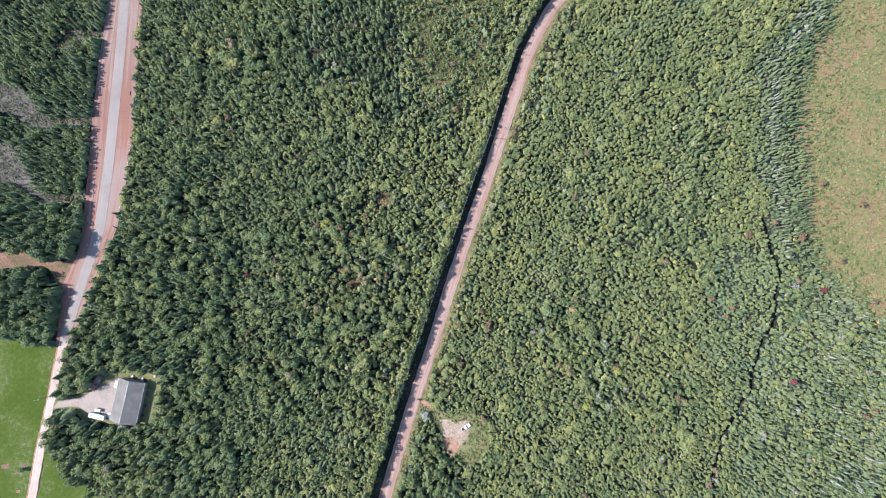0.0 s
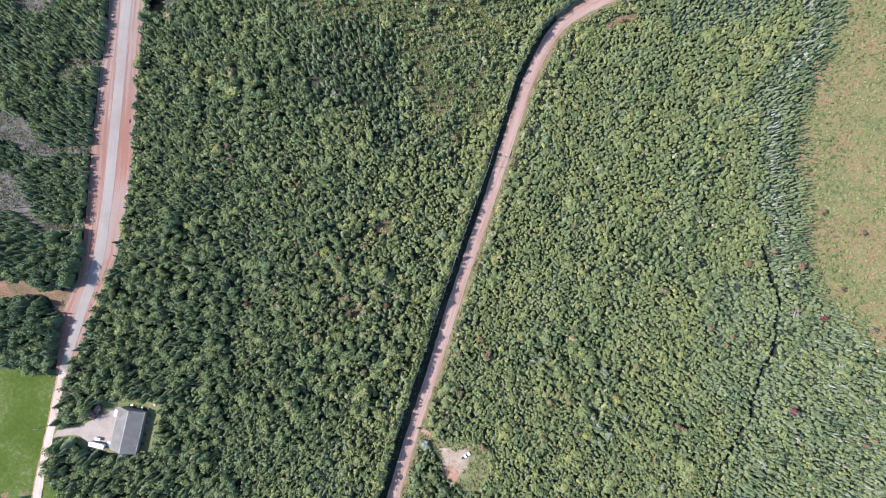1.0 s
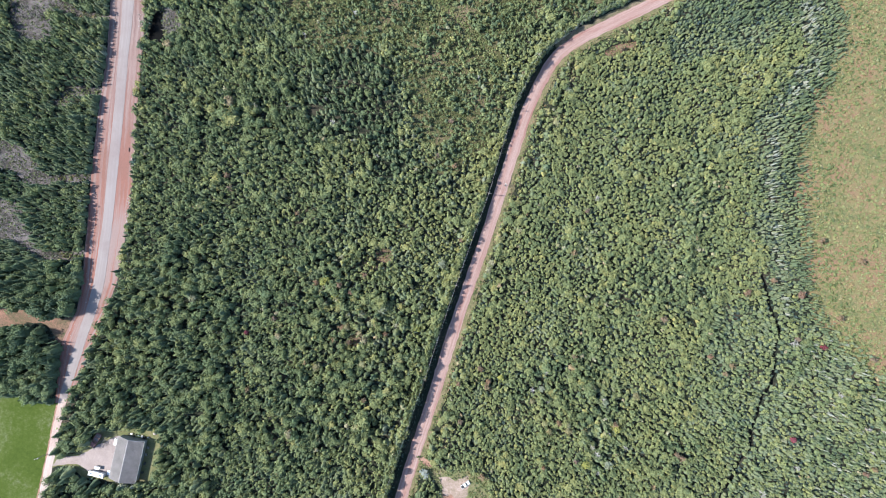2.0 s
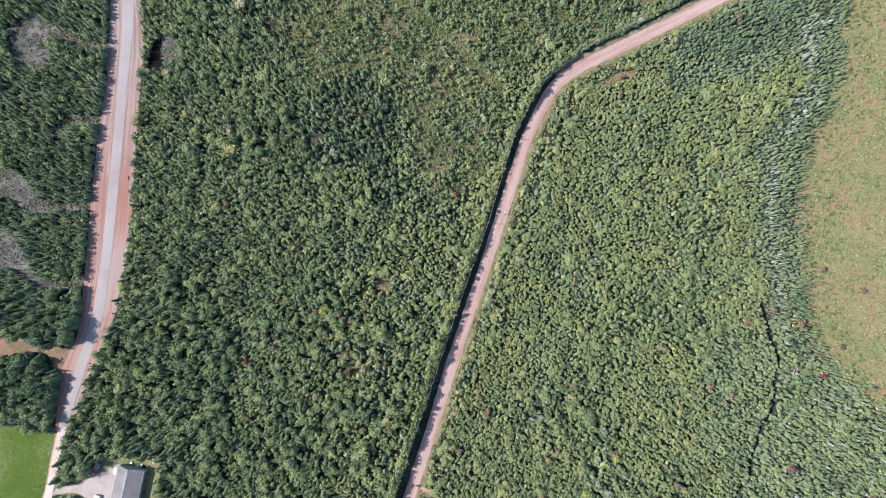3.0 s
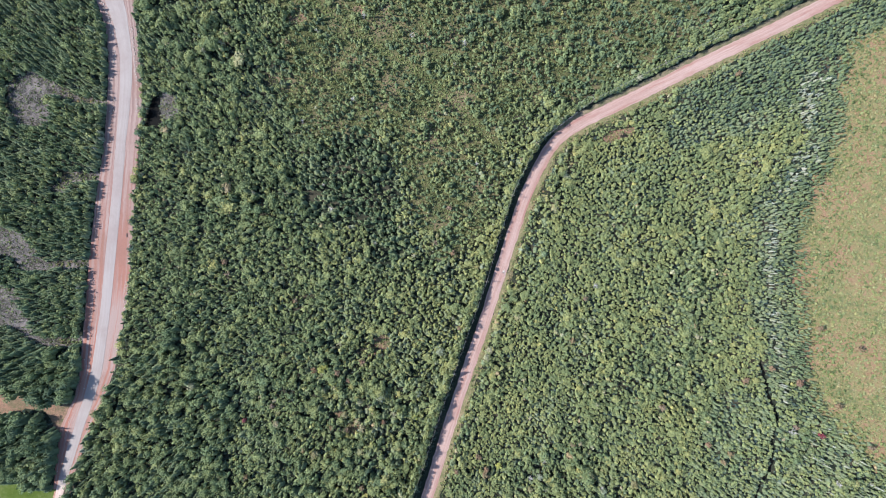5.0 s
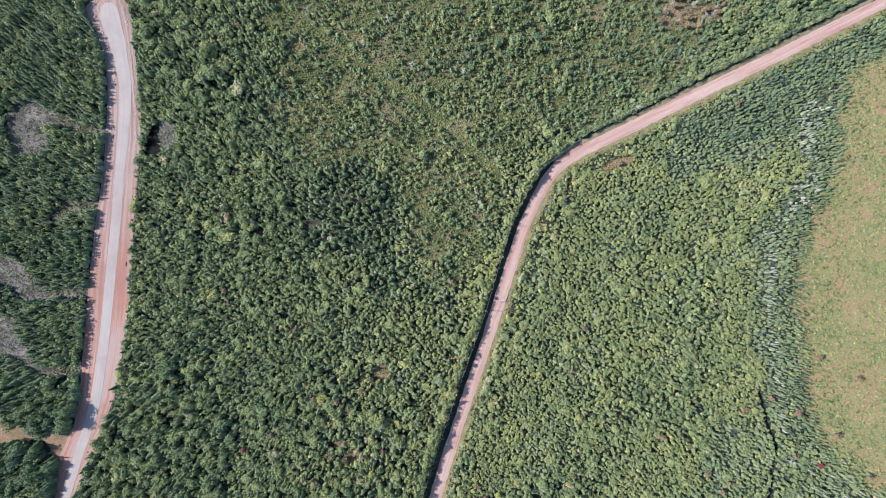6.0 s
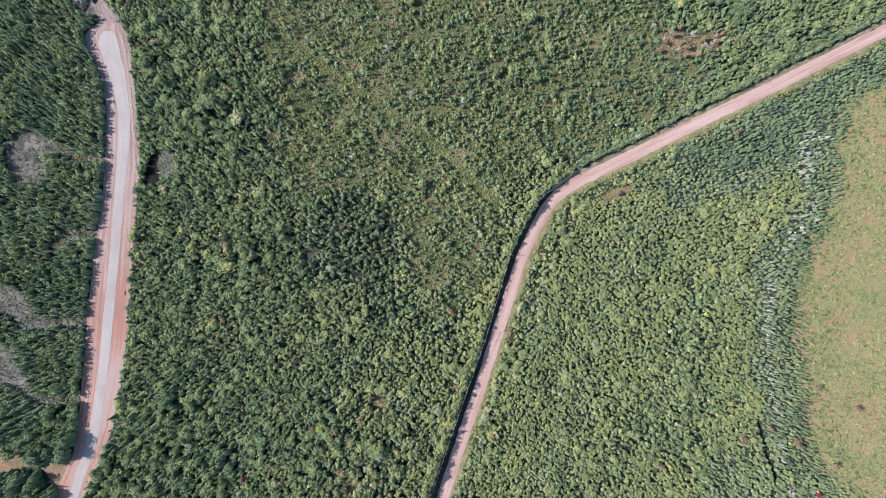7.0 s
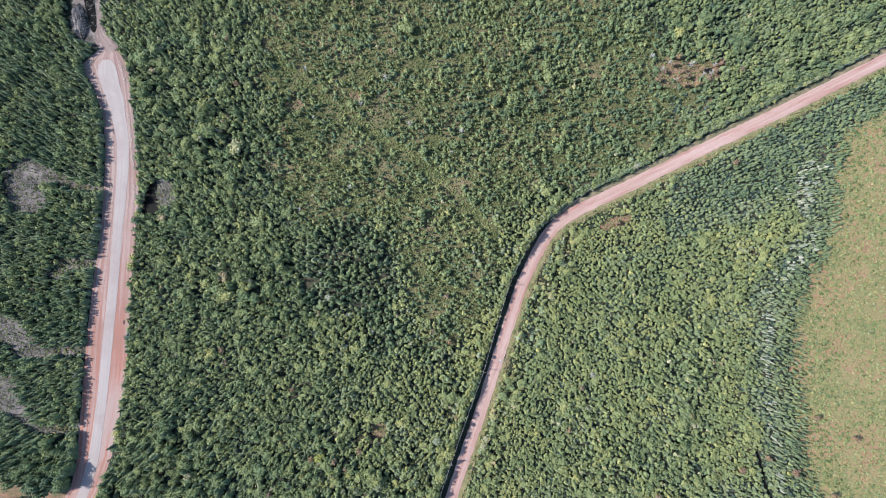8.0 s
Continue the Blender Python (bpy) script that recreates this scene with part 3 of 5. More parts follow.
def old_growth(P):
    f = 0.30 * wobble(P, 48, 73) + 0.12 * wobble(P, 17, 74)
    for x, y, reach_out in OLD_STANDS:
        f = f + 0.85 * np.exp(-((P[:, 0] - x) ** 2 + (P[:, 1] - y) ** 2) / reach_out ** 2)
    return np.clip(f, 0, 1)


def setback(y):
    """How far the western tree row stands from the gravel road's middle, and how tall it is."""
    return np.interp(y, (-20, 40, 80, 112, 126, 140, 152), (7.5, 7.1, 6.5, 6.4, 5.6, 5.5, 6.3)), np.interp(y, (-20, 40, 80, 112, 128, 142, 152), (9.0, 8.0, 6.2, 5.8, 8.4, 7.4, 4.4))


REGION = (-285, -165, 275, 305)
SEEN = (-232, -118, 226, 257)


def stand(P):
    """Which kind of growth stands at each place; 0 where nothing tall grows."""
    x, y = P[:, 0], P[:, 1]
    fuzz = wobble(P, 30, 1)
    d, side = off_line(P, MAIN[::4])
    west_edge = np.interp(y, SOIL[:, 0], SOIL[:, 1], left=0, right=0)
    east_edge = np.interp(y, SOIL[:, 0], SOIL[:, 2], left=0, right=0)
    strip_w, strip_wide = table(STRIP, y)
    north = y > 227
    south = y < -38
    west_edge = np.where(north, -179.5, np.where(south, strip_w, west_edge))
    east_edge = np.where(north, -175.5, np.where(south, strip_w + strip_wide, east_edge))
    kind = np.ones(len(P), int)
    kind[(x + 8 * fuzz < -112) & (y + 10 * fuzz < 35)] = 2
    kind[inside(P + np.c_[wobble(P, 24, 11), wobble(P, 24, 12)] * 9, SCRUB_EDGE)] = 3
    kind[(kind == 3) & (d < 10)] = 1
    kind[inside(P + fuzz[:, None] * 3, GREY_CLUMP)] = 4
    east = side < 0
    kind[east] = 6
    bog_x = np.interp(y, BOG_EDGE[:, 0], BOG_EDGE[:, 1])
    kind[east & (x > bog_x - 26 + 4 * fuzz) & (y > -12)] = 7
    kind[east & (x > 112 + 6 * fuzz) & (y > 130 + 0.25 * (x - 112))] = 7
    kind[east & (y + 12 * fuzz < 6 - 0.25 * (x - 160)) & (x > 128 + 8 * fuzz + np.maximum(0, -y - 60) * 0.2)] = 8
    kind[np.isin(kind, (1, 6)) & (wobble(P, 17, 31) + 0.5 * wobble(P, 6, 32) > 1.75)] = 12
    kind[inside(P, TALL_TREES)] = 2
    kind[(kind == 6) & (d < 13 + 4 * fuzz) & (wobble(P, 19, 33) > -0.3)] = 11
    rim = np.random.default_rng(5).normal(0, 4.6, len(P))
    kind[east & (x > bog_x + 2.5 * wobble(P, 9, 5) + rim) & (y > -40)] = 9
    kind[x < west_edge] = 5
    kind[(x < west_edge) & (y < 30 + 3 * fuzz)] = 10
    kind[(x > west_edge - np.where(south, 4.0, 0.5)) & (x < east_edge + np.where(south, 1.5, 0.9))] = 0
    kind[(d < setback(y)[0] - 0.3) & (side > 0)] = 0
    kind[(d < 6.0 + 1.0 * wobble(P, 25, 17) + 0.8 * (y > 100)) & (side < 0)] = 12
    kind[(d < setback(y)[0] - 0.3) & (side > 0) & (d > 4.4) & (y < 138)] = 14
    kind[(d < 3.6) | ((side < 0) & (d < 4.3 + 0.6 * wobble(P, 11, 18)))] = 0
    kind[off_line(P, track[::3])[0] < np.interp(y, (224, 231, 238, 250), (5.6, 4.2, 2.2, 1.7))] = 0
    kind[inside(P, DITCH_WATER)] = 0
    for poly in (WEST_FIELD, EAST_LAWN, YARD_EDGE, TAN_GROUND, DARK_HOLE, WINDROW):
        kind[inside(P, poly)] = 0
    for poly in SLASHES + [GREY_BRUSH]:
        kind[inside(P, poly)] = 13
    kind[(kind == 13) & (x > -197) & (x < -160)] = 12
    kind[inside(P, GREY_BRUSH) & (wobble(P, 5, 41) > -0.2)] = 12
    kind[inside(P, CLEARING)] = 0
    kind[(inside(P, CLEARING) & (wobble(P, 8, 45) > -0.9)) | inside(P, BEND_GAP)] = 12
    kind[inside(P + fuzz[:, None] * 2, BROWN_PATCH) & (wobble(P, 7, 44) > -0.6)] = 12
    for i, (gx, gy) in enumerate(BROWN_GAPS):
        kind[np.hypot((x - gx) / (2.0 + 1.2 * (i % 3)), (y - gy) / (1.4 + 0.9 * ((i + 1) % 4))) < 1] = 12
    kind[inside(P, CLEARING_GRAVEL) | inside(P, CLEARING_SOIL)] = 0
    dd, _ = off_line(P, DITCH[::2])
    kind[dd < 1.05 + 0.25 * wobble(P, 12, 43)] = 0
    return kind, d, side, x - west_edge, x - east_edge


# kind: spacing, crown radius and its spread, height and its spread, share of conifers, tone of leaves, tone of needles, share kept
GROWTH = {1: (1.62, 1.10, 0.28, 4.5, 0.8, 0.28, 0.53, 0.56, 0.98),
          2: (2.45, 1.75, 0.45, 8.0, 1.4, 0.40, 0.45, 0.48, 0.98),
          3: (1.52, 0.80, 0.32, 3.5, 1.2, 0.16, 0.46, 0.40, 0.96),
          4: (1.72, 1.02, 0.38, 5.6, 1.6, 0.62, 0.34, 0.52, 0.88),
          5: (1.90, 1.22, 0.30, 6.6, 1.3, 0.66, 0.45, 0.48, 0.95),
          6: (1.42, 0.98, 0.20, 3.6, 0.45, 0.14, 0.58, 0.61, 0.99),
          7: (1.48, 0.84, 0.20, 3.2, 0.9, 0.72, 0.54, 0.54, 0.90),
          8: (1.54, 1.02, 0.24, 3.4, 0.8, 0.52, 0.54, 0.57, 0.98),
          10: (2.50, 2.05, 0.35, 11.0, 1.4, 0.62, 0.32, 0.36, 0.98),
          11: (2.20, 1.40, 0.40, 4.2, 1.1, 0.08, 0.60, 0.58, 0.94)}
BROAD = [broadleaf_form(k, 9, False, 2 + k % 4, (1.0, 1.12, 0.9)[k % 3], (0.7, 0.82, 0.95, 0.75)[k % 4], False) for k in range(12)]
BROAD_BIG = [broadleaf_form(20 + k, 105, False, 10, 0.37) for k in range(7)]
SPRUCE_BIG = [conifer_form(20 + k, 7, 8, False) for k in range(5)]
SPRUCE = [conifer_form(k, 3, 5, False) for k in range(8)]
BROAD_FAR = [broadleaf_form(k, 5, True, 3) for k in range(3)]
SPRUCE_FAR = [conifer_form(k, 3, 5) for k in range(3)]
heaps = {"broad": [], "needle": [], "shrub": [], "under": []}
counted = {"spruce": 0, "broadleaf": 0}
singles = []          # trees that stand free at roads and yards: kind of form, x, y, radius, height


def heap_up(key, forms, P, radius, height, tone, unit=4.0, r=rng):
    """Adds trees of a form at P to a heap."""
    which = r.integers(0, len(forms), len(P))
    for k, (V, T, M) in enumerate(forms):
        q = which == k
        n = int(q.sum())
        if not n:
            continue
        a = r.uniform(0, 6.283, n)
        c, s = np.cos(a)[:, None], np.sin(a)[:, None]
        R, Hh = radius[q][:, None], (height[q] / unit)[:, None]
        squash = r.uniform(0.85, 1.18, n)[:, None]
        vx, vy = V[None, :, 0] * R * squash, V[None, :, 1] * R / squash
        lean = r.normal(0, 0.03, (n, 2))
        vz = V[None, :, 2] * Hh
        X = vx * c - vy * s + P[q, 0][:, None] + vz * lean[:, :1]
        Y = vx * s + vy * c + P[q, 1][:, None] + vz * lean[:, 1:]
        heaps[key].append((np.stack([X, Y, vz], -1).reshape(-1, 3), T, M, n, np.repeat(tone[q], len(V))))


def settle(key, name, materials, label, category):
    verts, tris, mats, tones, base = [], [], [], [], 0
    for V, T, M, n, tone in heaps[key]:
        k = len(V) // n
        tris.append((T[None] + (np.arange(n) * k)[:, None, None]).reshape(-1, 3) + base)
        mats.append(np.tile(M, n))
        verts.append(V)
        tones.append(tone)
        base += len(V)
    me = bulk(name, np.concatenate(verts), np.concatenate(tris), materials, np.concatenate(mats), np.concatenate(tones))
    return tagged(new(name, me), label, category, kind="stuff")


yard_mid = np.array((-163.0, -65.0))
for kind_no, (gap, R0, Rs, H0, Hs, share, tb, tn, kept) in GROWTH.items():
    P = scatter(gap, REGION, 100 + kind_no, 0.5 if kind_no in (3, 4) else 0.36)
    if kind_no == 1:                       # the closed row along the western side of the gravel road
        row = []
        for by in (0.2, 1.0, 2.1):
            line = MAIN[::6]
            d = np.gradient(line, axis=0)
            d /= np.hypot(d[:, 0], d[:, 1])[:, None]
            row.append(curve_through(line + np.c_[-d[:, 1], d[:, 0]] * (setback(line[:, 1])[0] + by)[:, None], 1.2))
        row = np.concatenate(row)
        P = np.concatenate([P, row + rng.normal(0, 0.35, row.shape)])
    if kind_no in (5, 10):                 # closed front of trees on the western side of the other road
        ys = np.arange(-34, 226, 1.7)
        front = np.concatenate([np.c_[np.interp(ys, SOIL[:, 0], SOIL[:, 1]) - by, ys + by] for by in (0.9, 2.2)])
        P = np.concatenate([P, front + rng.normal(0, 0.3, front.shape)])
    k, d, side, dw, de = stand(P)
    old = old_growth(P) * (kind_no in (1, 6, 3, 8))
    pick = (k == kind_no) & (rng.random(len(P)) < kept * (1 - 0.38 * old * (side * (d < 10) <= 0)))
    if kind_no == 3:                       # open scrub: clumps and bare stretches, closing towards the road in the east
        close = 0.62 + 0.42 * wobble(P, 15, 9) + 0.36 * wobble(P, 5, 19) + 0.35 * np.clip((P[:, 0] + 12) / 30, 0, 1) - 0.25 * np.clip((P[:, 0] - 62) / 20, 0, 1)
        pick &= rng.random(len(P)) < np.clip(close, 0.10, 1)
        pick &= off_line(P, OLD_TRACK[::3])[0] > 2.2
    P, old, d, side, dw, de = P[pick], old[pick], d[pick], side[pick], dw[pick], de[pick]
    n = len(P)
    swell = 1 + 0.13 * wobble(P, 22, 3) + 0.10 * wobble(P, 9, 13)
    hummock = np.clip(1 + (0.12 + 0.16 * old) * wobble(P, 13, 14) + (0.08 + 0.1 * old) * wobble(P, 7, 15), 0.45, 1.6)
    radius = np.clip(rng.normal(R0, Rs, n), 0.45 * R0, 1.8 * R0) * swell
    height = np.clip(rng.normal(H0, Hs, n), 0.45 * H0, 1.5 * H0) * swell * hummock
    radius *= 1 + 0.34 * old
    height *= 1 + 0.50 * old
    giant = rng.random(n) < (0.022 if kind_no in (1, 6, 3) else 0.0)
    radius[giant] *= rng.uniform(1.4, 1.9, int(giant.sum()))
    height[giant] *= 1.25
    needle = ~giant & (rng.random(n) < np.clip(share + 0.18 * wobble(P, 35, 4), 0.02, 0.98))
    inland = np.interp(P[:, 1], BOG_EDGE[:, 0], BOG_EDGE[:, 1]) - P[:, 0]
    belt = 2.8 + 4.0 * (P[:, 1] > 112)
    band = np.exp(-((inland - 19.0 - 1.0 * (P[:, 1] > 112)) / belt) ** 2) * (P[:, 1] < 168) * (P[:, 1] > -5) * (kind_no == 7)     # a belt of tall grey spruces inside the bog's rim
    band *= np.clip(0.75 + 0.6 * wobble(P, 13, 75), 0, 1.1)
    rim = np.exp(-((inland - 7) / 5) ** 2) * (P[:, 1] < 150) * (P[:, 1] > -12) * (kind_no == 7)
    needle |= (band > 0.35)
    bare = needle & (rng.random(n) < 0.85 * band)
    bare |= needle & (rng.random(n) < 0.16 * np.clip((P[:, 0] - 160) / 25, 0, 1)) & (kind_no == 8)
    radius *= np.where(bare, np.where(P[:, 1] > 108, 0.88, 0.72), 1 - 0.10 * rim)
    height *= 1 + np.where(P[:, 1] > 108, 0.30, 0.65) * bare + 0.48 * rim * np.where(P[:, 1] > 108, 0.4, 1)
    open_rim = np.clip((4.5 - inland) / 8, 0, 0.55) * (kind_no == 7)                # they grow smaller out towards the bog
    radius *= 1 - open_rim
    height *= 1 - open_rim
    east_of = np.where(kind_no == 1, 0.12 * np.clip((P[:, 0] + 70) / 70, -0.4, np.where(P[:, 1] > 145, 0.1, 1)), 0) - 0.12 * ((P[:, 1] > 150) & (P[:, 0] > 60))
    tone = np.where(needle, tn, tb) + east_of - 0.12 * rim + rng.normal(0, 0.075, n) + 0.22 * giant * rng.random(n) + 0.07 * wobble(P, 40, 6) + 0.06 * wobble(P, 12, 16) - 0.10 * old
    tone = np.where(bare, rng.uniform(0.72, 0.97, n), np.clip(tone, 0, np.where(giant, 0.88, 0.80)))
    odd = (rng.random(n) < 0.008 + 0.055 * old + 0.16 * (kind_no == 11)) & ~needle & (kind_no in (1, 3, 6, 8, 2, 11))            # single trees turning yellow or pale
    tone = np.where(odd, rng.uniform(0.84, 1.0, n), tone)
    far = (P[:, 0] < SEEN[0]) | (P[:, 0] > SEEN[2]) | (P[:, 1] < SEEN[1]) | (P[:, 1] > SEEN[3])
    thin = far & (rng.random(n) < 0.8)
    radius[far] *= 1.3
    back, tall = setback(P[:, 1])
    lane_row = (side > 0) & (d < back + 2.6)
    height[lane_row] = (tall * rng.uniform(0.72, 1.25, n))[lane_row]
    if kind_no == 10:                      # lower towards the mown field
        height *= np.interp(P[:, 1], (-36, -14), (0.62, 1.0))
    front_row = (dw < 0) & (dw > -3.5) & (P[:, 1] > 18)
    height[front_row] = np.minimum(height[front_row], 6.3 + 1.0 * rng.random(int(front_row.sum())))
    edge = np.where(side > 0, d < back + 0.5, d < 6.4) | ((dw < 0) & (dw > -3.2)) | ((de > 0) & (de < 2.4))
    edge |= (np.hypot(P[:, 0] - yard_mid[0], (P[:, 1] - yard_mid[1])) < 21)
    edge &= ~far
    for i in np.nonzero(edge)[0]:
        form = "spruce" if needle[i] else "broadleaf"
        if counted[form] >= 290:
            edge[i] = False
            continue
        counted[form] += 1
        singles.append(("spruce" if needle[i] else "broadleaf", P[i, 0], P[i, 1], radius[i], height[i]))
    big = radius > 1.75
    for key, near, large, lite, q in (("broad", BROAD, BROAD_BIG, BROAD_FAR, ~needle), ("needle", SPRUCE, SPRUCE_BIG, SPRUCE_FAR, needle)):
        for forms, w in ((near, q & ~far & ~edge & ~big), (large, q & ~far & ~edge & big), (lite, q & far & ~thin)):
            heap_up(key, forms, P[w], radius[w], height[w], tone[w])

SHRUBS = [shrub_form(k, 4) for k in range(10)]
P = scatter(0.95, (-240, -120, 236, 262), 300, 0.6)
k, d, side, dw, de = stand(P)
r0 = rng.random(len(P))
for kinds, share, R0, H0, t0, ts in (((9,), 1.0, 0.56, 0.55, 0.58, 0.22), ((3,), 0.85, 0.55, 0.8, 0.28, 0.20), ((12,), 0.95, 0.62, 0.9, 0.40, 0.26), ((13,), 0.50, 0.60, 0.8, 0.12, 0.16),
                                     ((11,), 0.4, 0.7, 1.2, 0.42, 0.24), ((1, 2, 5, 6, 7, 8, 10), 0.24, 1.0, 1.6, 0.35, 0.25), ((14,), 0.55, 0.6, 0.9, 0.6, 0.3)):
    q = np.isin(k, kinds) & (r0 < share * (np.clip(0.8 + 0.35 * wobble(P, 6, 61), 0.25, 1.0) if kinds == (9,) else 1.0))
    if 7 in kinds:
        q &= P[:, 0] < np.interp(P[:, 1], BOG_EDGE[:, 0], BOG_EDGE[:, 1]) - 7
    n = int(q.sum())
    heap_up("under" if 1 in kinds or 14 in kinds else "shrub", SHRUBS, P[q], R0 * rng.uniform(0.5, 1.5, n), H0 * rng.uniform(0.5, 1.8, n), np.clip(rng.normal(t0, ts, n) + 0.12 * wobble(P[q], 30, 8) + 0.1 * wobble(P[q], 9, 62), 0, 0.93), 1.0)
P = scatter(2.5, (165, -40, 236, 262), 301, 0.5)             # rounded hummocks of heath on the bog
k, d, side, dw, de = stand(P)
P = P[(k == 9) & (rng.random(len(P)) < np.clip(0.75 + 0.35 * wobble(P, 20, 63), 0.3, 1))]
n = len(P)
heap_up("shrub", [shrub_form(30 + k, 12) for k in range(6)], P, rng.uniform(0.5, 1.25, n), rng.uniform(0.5, 1.1, n), np.clip(rng.normal(0.50, 0.16, n) + 0.10 * wobble(P, 25, 8) + 0.20 * (wobble(P, 16, 64) > 0.75) * (P[:, 0] < 212), 0, 0.9), 1.0)
P = scatter(1.7, (160, -40, 236, 262), 302, 0.5)             # greener bushes thinning out from the wood's rim into the bog
k, d, side, dw, de = stand(P)
out = P[:, 0] - np.interp(P[:, 1], BOG_EDGE[:, 0], BOG_EDGE[:, 1])
P = P[(k == 9) & (rng.random(len(P)) < np.clip(0.75 - out / 22 + 0.2 * wobble(P, 9, 66), 0.05, 0.9))]
n = len(P)
heap_up("shrub", [shrub_form(40 + k, 9) for k in range(6)], P, rng.uniform(0.6, 1.2, n), rng.uniform(0.8, 1.7, n), np.clip(rng.normal(0.26, 0.14, n), 0, 0.7), 1.0)
P = np.repeat(OLD_TRACK[::1], 3, 0)                          # low yellow-green growth along a grown-over track
P = P + rng.normal(0, 1.3, P.shape)
n = len(P)
heap_up("shrub", SHRUBS, P, rng.uniform(0.5, 1.1, n), rng.uniform(0.6, 1.4, n), np.clip(rng.normal(0.42, 0.10, n), 0, 0.7), 1.0)
settle("broad", "broadleaf_woods", [LEAVES, BARK], "dense young mixed green broadleaf woods", "woods")
settle("needle", "conifer_woods", [NEEDLES, BARK], "dark green young spruce and fir woods", "woods")
settle("under", "undergrowth", [SHADE], "green undergrowth between the trees, the bluish shade of the gaps put into its colour", "undergrowth")
settle("shrub", "heath_shrubs", [SCRUB], "low olive and tawny heath shrubs", "shrubs")


def crown_and_trunk(form):
    V, T, M = form
    out = []
    for k in (0, 1):
        t = T[M == k]
        used, back = np.unique(t, return_inverse=True)
        out.append((V[used], back.reshape(-1, 3)))
    return out


def tree_kind(name, form, leaves, label, category, group=""):
    """A tree of its own, at the origin: trunk and crown."""
    (cv, ct), (tv, tt) = crown_and_trunk(form)
    tree = tagged(new(name), label, category, group)
    for piece, v, t, mat in (("crown", cv, ct, leaves), ("trunk", tv, tt, BARK)):
        ob = new(piece, bulk(piece, v, t, [mat], None, np.full(len(v), -1.0)))
        ob.parent = tree
    return tree


SINGLE = {"broadleaf": [tree_kind("broadleaf_tree", broadleaf_form(50 + k, 80, True, 9, 0.55), LEAVES, "young green broadleaf tree at the edge of the woods", "tree", "trees along the wood edge") for k in range(5)],
          "spruce": [tree_kind("spruce_tree", conifer_form(60 + k, 9, 10), NEEDLES, "dark green pointed spruce at the edge of the woods", "tree", "spruces along the wood edge") for k in range(4)]}
used_up = set()
for i, (which, x, y, R, Hh) in enumerate(singles):
    pool = SINGLE[which]
    m = pose(x, y, 0, 0, 0, rng.uniform(0, 360)) @ Matrix.Diagonal((R, R, Hh / 4, 1))
    src = pool[i % len(pool)]
    if src.name not in used_up:
        used_up.add(src.name)
        src.matrix_basis = m
    else:
        s = src.scale.copy()
        copy_thing(src, m @ Matrix.Diagonal((1 / s.x, 1 / s.y, 1 / s.z, 1)))


# ---- things ----
def box(bm, x0, x1, y0, y1, z0, z1, bevel=0.0):
    made = bmesh.ops.create_cube(bm, size=1, matrix=Matrix.Translation(((x0 + x1) / 2, (y0 + y1) / 2, (z0 + z1) / 2)) @ Matrix.Diagonal((x1 - x0, y1 - y0, z1 - z0, 1)))
    if bevel:
        edges = list({e for v in made["verts"] for e in v.link_edges})
        bmesh.ops.bevel(bm, geom=edges, offset=bevel, segments=2, affect="EDGES", profile=0.6)
    return bm


def boxed(x0, x1, y0, y1, z0, z1, bevel=0.0):
    return box(bmesh.new(), x0, x1, y0, y1, z0, z1, bevel)


def rod(bm, a, b, r0, r1, sides=6):
    a, b = Vector(a), Vector(b)
    turn = (b - a).to_track_quat("Z", "Y").to_matrix().to_4x4()
    bmesh.ops.create_cone(bm, cap_ends=True, segments=sides, radius1=r0, radius2=r1, depth=(b - a).length, matrix=Matrix.Translation((a + b) / 2) @ turn)
    return bm


def prism(profile, x0, x1, bevel=0.0):
    """A solid whose outline (y, z) runs from x0 to x1."""
    bm = bmesh.new()
    a = [bm.verts.new((x0, y, z)) for y, z in profile]
    b = [bm.verts.new((x1, y, z)) for y, z in profile]
    bm.faces.new(a)
    bm.faces.new(b[::-1])
    for i in range(len(a)):
        bm.faces.new((a[i - 1], b[i - 1], b[i], a[i]))
    bmesh.ops.recalc_face_normals(bm, faces=bm.faces)
    if bevel:
        bmesh.ops.bevel(bm, geom=bm.edges[:], offset=bevel, segments=2, affect="EDGES")
    return bm


ROOF = painted("grey_roof_metal", (0.245, 0.230, 0.234), 0.65, 0.0, 0.25, 0.35)
TRIM = painted("white_trim", (0.52, 0.53, 0.55), 0.5, 0, 0.15)
SIDING = painted("grey_siding", (0.30, 0.31, 0.32), 0.7, 0, 0.15)
WHITE = painted("white_paint", (0.48, 0.49, 0.51), 0.35, 0, 0.12)
BLUE = painted("blue_panel", (0.13, 0.18, 0.24), 0.4, 0, 0.2)
GLASS = painted("dark_glass", (0.015, 0.018, 0.022), 0.08, 0, 0.1)
RUBBER = painted("rubber", (0.02, 0.02, 0.02), 0.85)
RED = painted("faded_red_paint", (0.24, 0.12, 0.115), 0.6, 0, 0.4)
STEEL = painted("dull_steel", (0.22, 0.22, 0.23), 0.45, 0.7, 0.3)
POLEWOOD = painted("weathered_pole_wood", (0.20, 0.17, 0.14), 0.9, 0, 0.3)
CABLE = painted("cable", (0.20, 0.20, 0.21), 0.5, 0.4, 0.1)
BLACK = painted("black_plastic", (0.03, 0.03, 0.035), 0.6)


